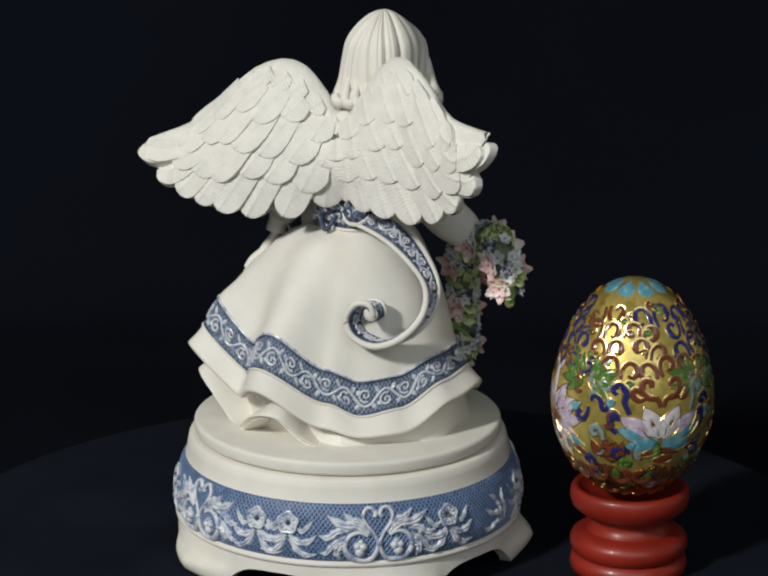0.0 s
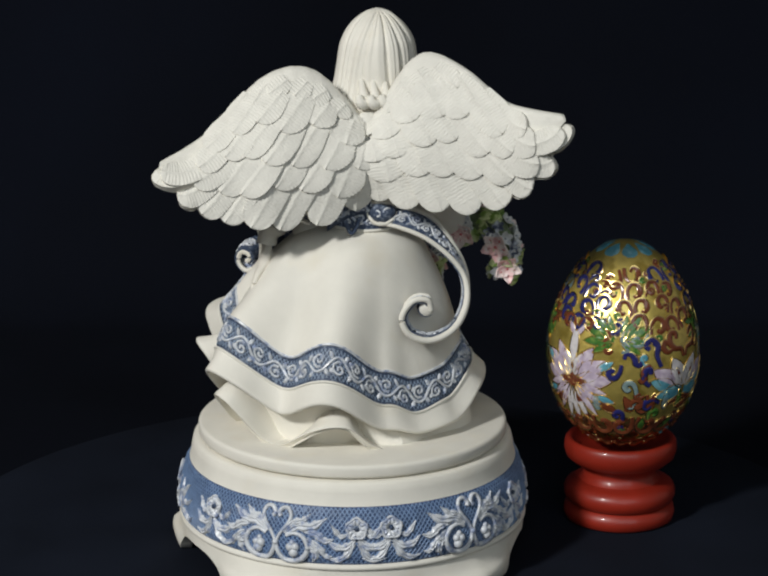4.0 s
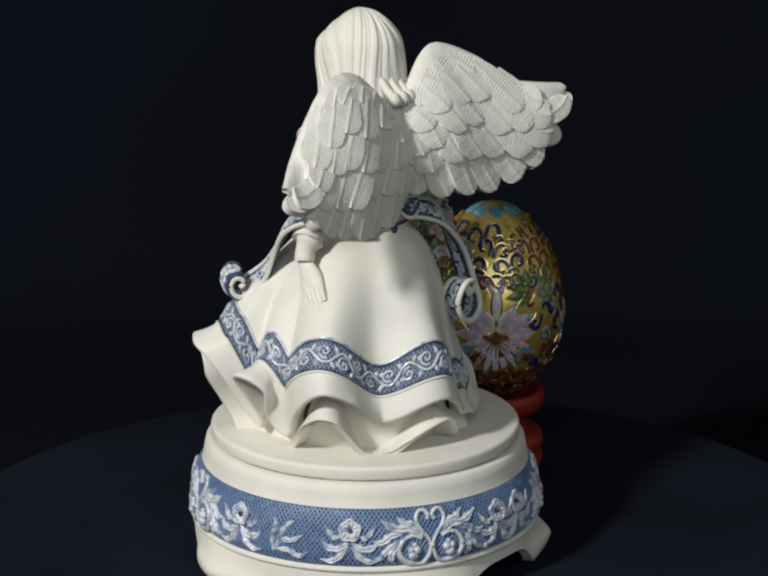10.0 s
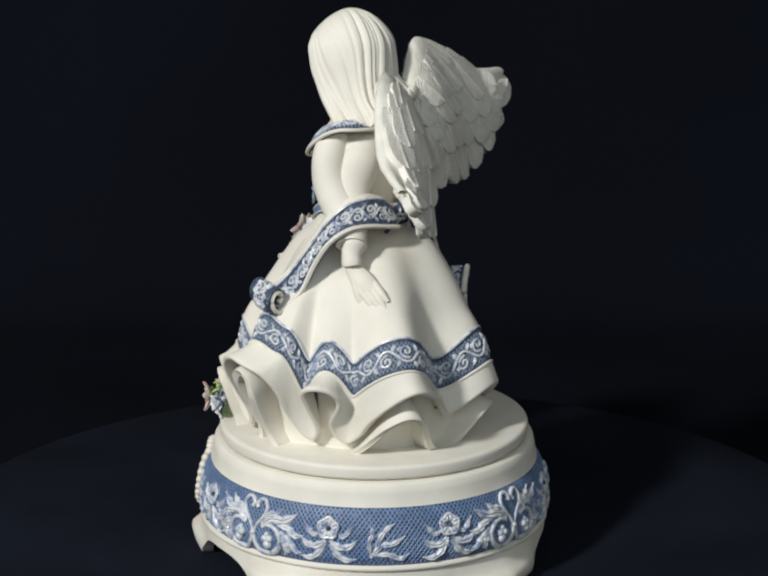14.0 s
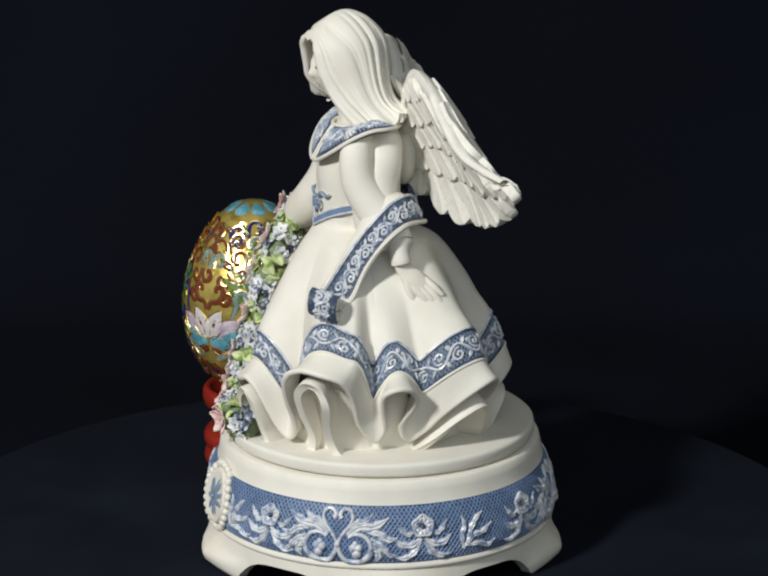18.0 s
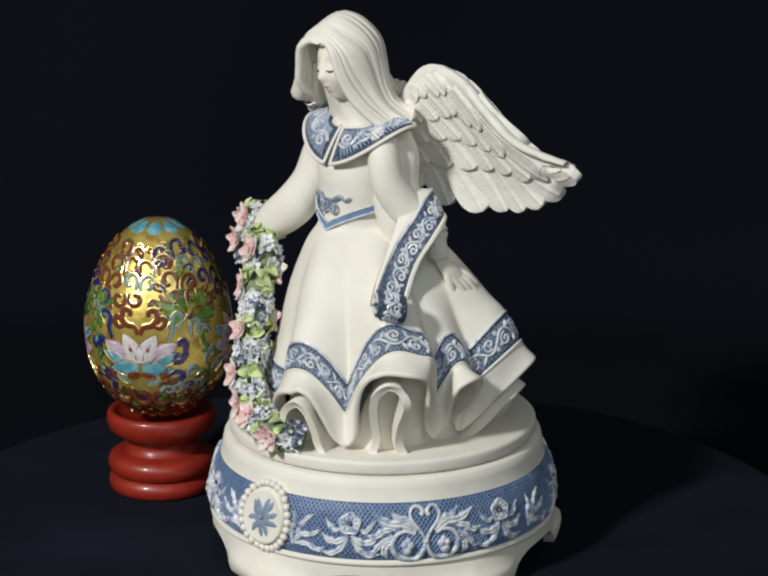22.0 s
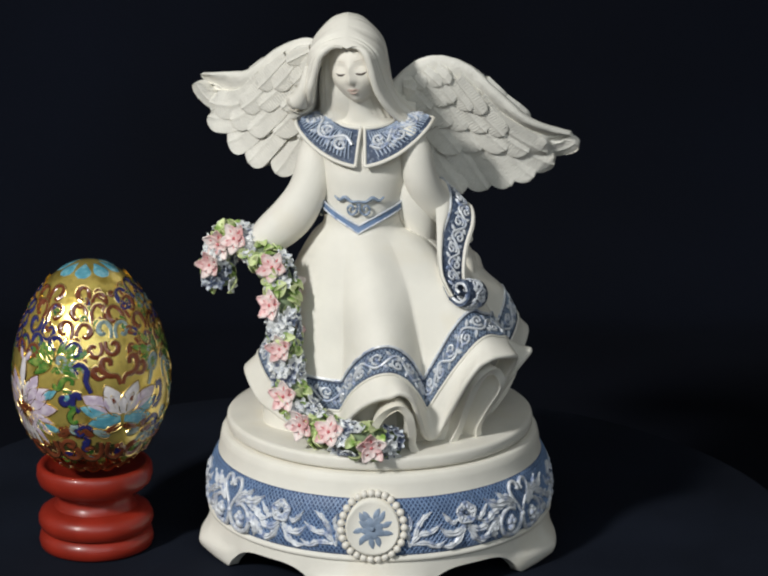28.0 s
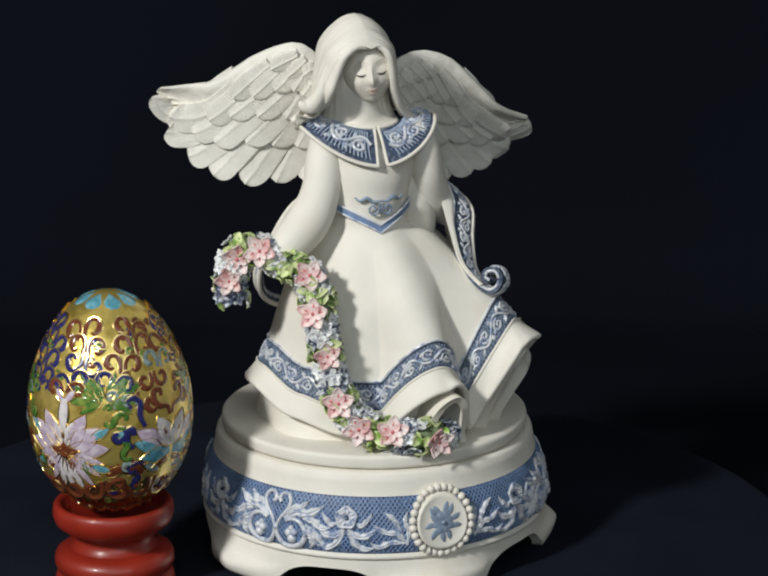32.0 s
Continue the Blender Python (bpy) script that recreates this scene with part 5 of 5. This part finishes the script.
    lg = np.array([loopL + np.array([0.3 * (1 - q * q), 1.4 - 1.4 * q * q, 3.0 * q]) for q in np.linspace(1, -1, 9)])
    S.sheet(lg, 1.2, BLUE, away=(3, 5, 109))
    nb = normals(lg)
    if np.sum(nb * (lg - np.array([3, 5, 109.0]))) < 0:
        nb = -nb
    pl, ln, hw = surf_place(lg[1:8], nb[1:8])
    vine(S, pl, ln, hw, 0.12, RELIEF, 0.4, 8)
    tail = cat([(-5.0, 13.8, 109.0), (-11.0, 14.6, 108.0), (-18.2, 14.4, 104.6), (-24.8, 13.6, 97.8), (-29.4, 13.6, 89.8), (-29.6, 16.4, 81.8), (-25.4, 21.8, 75.6), (-18.2, 24.6, 72.8), (-11.6, 25.6, 75.0), (-9.2, 25.8, 80.4), (-12.4, 26.0, 85.4), (-16.8, 25.8, 85.6), (-18.0, 25.4, 82.4)], 90)
    k = np.clip(np.linspace(0, 1, 90) / 0.42, 0, 1)[:, None]
    k = k * k * (3 - 2 * k)
    tn = unit(np.array([0.55, 0.25, -0.8]) * (1 - k) + np.array([0.12, 1.0, 0.10]) * k)
    wdt = np.interp(np.linspace(0, 1, 90), (0, 0.15, 0.4, 0.7, 1), (3.2, 3.6, 3.2, 3.5, 3.3))[:, None]
    tg = np.array([tail + tn * wdt * q for q in np.linspace(-0.9, 1.1, 7)])
    S.sheet(tg, 1.3, BLUE, back=BLUE)
    S.tube(tg[0], 0.8, IVORY, 8)
    S.tube(tg[-1], np.interp(np.linspace(0, 1, 90), (0, 0.3, 0.45, 0.9, 1), (0.6, 0.8, 1.1, 0.9, 0.8)), IVORY, 9)
    nn = normals(tg)
    pl, ln, hw = surf_place(tg[1:6], nn[1:6])
    vine(S, pl, ln, hw, 0.15, RELIEF, 0.35, 8)
    pl, ln, hw = surf_place(tg[1:6] - nn[1:6] * 1.3, -nn[1:6])
    vine(S, pl, ln, hw, 0.15, RELIEF, 0.35, 8)
    S.tube([(-16.0, 22.6, 82.2), (-16.0, 25, 82.4), (-16.2, 28.2, 82.8)], [2.2, 2.4, 2.4], BLUE, 12)
    S.ball((-16.3, 28.2, 83.0), (2.4, 1.0, 2.4), IVORY, 12, 8)
    # blue point under the bow
    S.tube(cat([(2.5, 14.2, 108), (5.0, 16.0, 103.5), (7.2, 15.6, 107.5)], 12), 0.7, BLUE, 6)

    # wings
    build_wing(S, [(1.5, 11.0, 137), (8.5, 9.8, 146), (15.5, 9.2, 152.0), (23, 9.2, 153.2), (31, 9.6, 150.2), (37.6, 10.0, 143.8), (49.0, 13.4, 133.4), (63.4, 22.8, 126.8)],
               [(2.0, 15.5, 112.5), (13, 20.5, 108.5), (25.7, 23.4, 107.2), (34.7, 26.4, 108.4), (43.0, 25.8, 110.0), (50.4, 26.4, 113.0), (57.6, 26.2, 118.6), (63.8, 23.4, 126.2)], 1)
    build_wing(S, [(-1.5, 11.5, 137), (-7.5, 10.5, 147), (-13.0, 11.2, 155.0), (-19.5, 12.6, 157.4), (-29.5, 18.6, 153.0), (-39.0, 24.4, 145.2), (-46, 29.2, 143.4), (-56.8, 32.6, 142.0)],
               [(-1.5, 16.0, 115), (-9, 20.0, 112.5), (-17.2, 23.6, 112.6), (-25.2, 25.2, 111.6), (-34.9, 27.0, 112.4), (-42.4, 30.4, 116.0), (-49.0, 33.0, 122.6), (-54.2, 33.6, 131.0), (-56.9, 32.9, 141.0)], -1)
    # scapular mound between the wings
    S.ball((0.0, 12.5, 127), (7.5, 4.0, 13), FEATHER, 20, 14)
    at = np.array([*BC, 42.1])
    S.v = [v - at for v in S.v]
    ob = new("angel_figurine", S.mesh("angel_figurine"))
    ob.location = Vector(at) * MM
    tagged(ob, "ivory angel figurine in a blue-hemmed gown with feathered wings", "figurine")
    MOVERS.append(ob)


build_figurine()


# ---- flower garland ----
def build_garland():
    at = np.array([-30.0, -20.0, 42.1])
    gar = thing("flower_garland", at, "garland of pink flowers, green leaves and dark florets", "garland")
    path = cat([(-44.2, -7.5, 84), (-44.2, -7.0, 91), (-42, -6.5, 98.3), (-37, -10.5, 99.8), (-30, -15, 96.5), (-23.5, -20.5, 92), (-22.0, -24.8, 82), (-20.6, -27.2, 70), (-18.4, -32.2, 58), (-12.6, -35.5, 50.5), (-4.0, -40.0, 47.5), (6.0, -43.0, 47.0), (13.5, -38.5, 45.0)], 90)
    s = Solid()
    s.tube(path, 3.6 + 0.5 * np.sin(np.arange(90) * 1.3), MOSS, 10)
    part("core", s, gar, at=at)
    seg = np.concatenate([[0], np.cumsum(np.linalg.norm(np.diff(path, axis=0), axis=1))])
    rng = random.Random(11)

    def spot(d, ang, out):
        j = np.interp(d, seg, np.arange(90))
        i = min(int(j), 88)
        p = path[i] + (path[i + 1] - path[i]) * (j - i)
        t = unit(path[min(i + 1, 89)] - path[max(i - 1, 0)])
        f = np.array([-0.35, -1.0, 0.25])
        f = unit(f - t * f.dot(t))
        s_ = np.cross(t, f)
        n = f * math.cos(ang) + s_ * math.sin(ang)
        return p + n * out, n, t

    def frame3(n, roll):
        x = unit(np.cross(n, (0.3, 0.2, 0.9)))
        y = np.cross(n, x)
        c, s_ = math.cos(roll), math.sin(roll)
        return np.stack([x * c + y * s_, y * c - x * s_, n], 1)

    def bloom_mesh(r, petals, mat, heart, cup):
        s = Solid()
        for k in range(petals):
            a = 2 * math.pi * k / petals
            rows = []
            for u in np.linspace(0, 1, 5):
                w = r * 0.42 * math.sin(math.pi * (0.10 + 0.87 * u)) ** 1.1
                rows.append([(u * r * math.cos(a) - q * w * math.sin(a), u * r * math.sin(a) + q * w * math.cos(a), cup * u * u * r + 0.5 + 0.22 * abs(q) * r * u * (1 - u * 0.4)) for q in np.linspace(-1, 1, 5)])
            s.sheet(np.array(rows), 0.35, mat)
            if r > 3:
                b = a + math.pi / petals
                s.tube([(u * r * math.cos(a), u * r * math.sin(a), cup * u * u * r + 0.62) for u in (0.1, 0.3, 0.5, 0.66)], [0.42, 0.36, 0.25, 0.08], ROSE, 5)
                s.sheet(np.array([[(u * r * 0.62 * math.cos(b) - q * w_ * math.sin(b), u * r * 0.62 * math.sin(b) + q * w_ * math.cos(b), 1.0 + 0.5 * cup * u * r + 0.3 * abs(q)) for q in np.linspace(-1, 1, 4)] for u, w_ in ((0.1, 0.3), (0.45, 0.95), (0.8, 0.8), (1.0, 0.12))]), 0.3, mat)
        s.ball((0, 0, 0.8), (r * 0.15, r * 0.15, r * 0.2), heart, 7, 5)
        return s

    def leaf_mesh(ln, w):
        s = Solid()
        rows = []
        for u in np.linspace(0, 1, 6):
            ww = w * math.sin(math.pi * (0.06 + 0.90 * u)) ** 0.8
            rows.append([(u * ln, q * ww, 0.25 * ln * math.sin(math.pi * u) * 0.6 + abs(q) * 0.5 * ww) for q in np.linspace(-1, 1, 5)])
        s.sheet(np.array(rows), 0.3, LEAF)
        return s

    blooms = [bloom_mesh(r, 5, PINK, ROSE, c).mesh("pink_flower") for r, c in ((4.8, 0.25), (4.5, 0.38), (4.1, 0.5))]
    leaves = [leaf_mesh(a, b).mesh("leaf") for a, b in ((5.2, 1.5), (4.2, 1.4), (3.4, 1.2))]
    florets = [bloom_mesh(r, 5, m, BERRY, 0.3).mesh("floret") for m, r in ((BERRY, 1.8), (FLORET, 2.3), (FLORET, 2.0))]

    def put(name, me, p, n, roll):
        ob = new(name, me)
        m = Matrix(frame3(n, roll).tolist()).to_4x4()
        m.translation = Vector((np.asarray(p) - at) * MM)
        ob.matrix_basis = m
        ob.parent = gar

    total = seg[-1]
    knots = [(-45.1, -8.5, 90.8), (-43.0, -6.2, 98.8), (-36, -13, 100), (-23.3, -21.8, 92.7), (-24.2, -26.5, 82.5), (-21.2, -29.4, 70.6), (-18.7, -34.4, 57.9), (-12.4, -37.4, 51.2), (-4.5, -42.0, 48.6), (6.4, -45.5, 49.0)]
    centres = []
    for k in knots:
        k = np.array(k)
        i = int(np.argmin(np.linalg.norm(path - k, axis=1)))
        centres.append(seg[i])
        p, n, t = spot(seg[i], rng.uniform(-0.4, 0.4), 4.2)
        put("pink_flower", blooms[rng.choice((0, 0, 1, 2))], p, n, rng.uniform(0, 6))
    for far in (3.0, 11.0, 27.0, 44.0, 60.0):
        p, n, t = spot(far, math.pi + rng.uniform(-0.5, 0.5), 4.2)
        put("pink_flower", blooms[rng.randrange(3)], p, n, rng.uniform(0, 6))
    d = 0.8
    while d < total - 0.3:
        near = min(abs(d - c) for c in centres)
        for ang in np.arange(0, 6.28, 0.78):
            a = ang + rng.uniform(-0.3, 0.3)
            front = math.cos(a)
            if near < 1.4 and front > 0.75:
                continue
            p, n, t = spot(d + rng.uniform(-0.8, 0.8), a, 3.3)
            zone = (math.sin(d * 0.42) + rng.uniform(-0.7, 0.7))
            if zone > -0.05 and (front < 0 or (d > 7 and d < total - 6)):
                put("leaf", leaves[rng.randrange(3)], p + n * 0.2, unit(n + rng.uniform(-0.5, 0.5) * t), rng.uniform(0, 6.28))
            else:
                put("floret", florets[0 if (d < 6 or d > total - 5) and rng.random() < 0.45 else rng.randrange(3)], p + n * rng.uniform(0.3, 0.9), n, rng.uniform(0, 6.28))
        d += 2.0
    MOVERS.append(gar)


build_garland()


# ---- what moves: all that stands on the turntable goes round with it ----
def motions():
    for ob in MOVERS:
        base = ob.location.copy()
        rows = []
        for t, deg in TURN:
            r = Matrix.Rotation(radians(deg), 4, "Z")
            rows.append((t, Matrix.Translation(r @ base) @ r))
        walk(ob, rows)


motions()
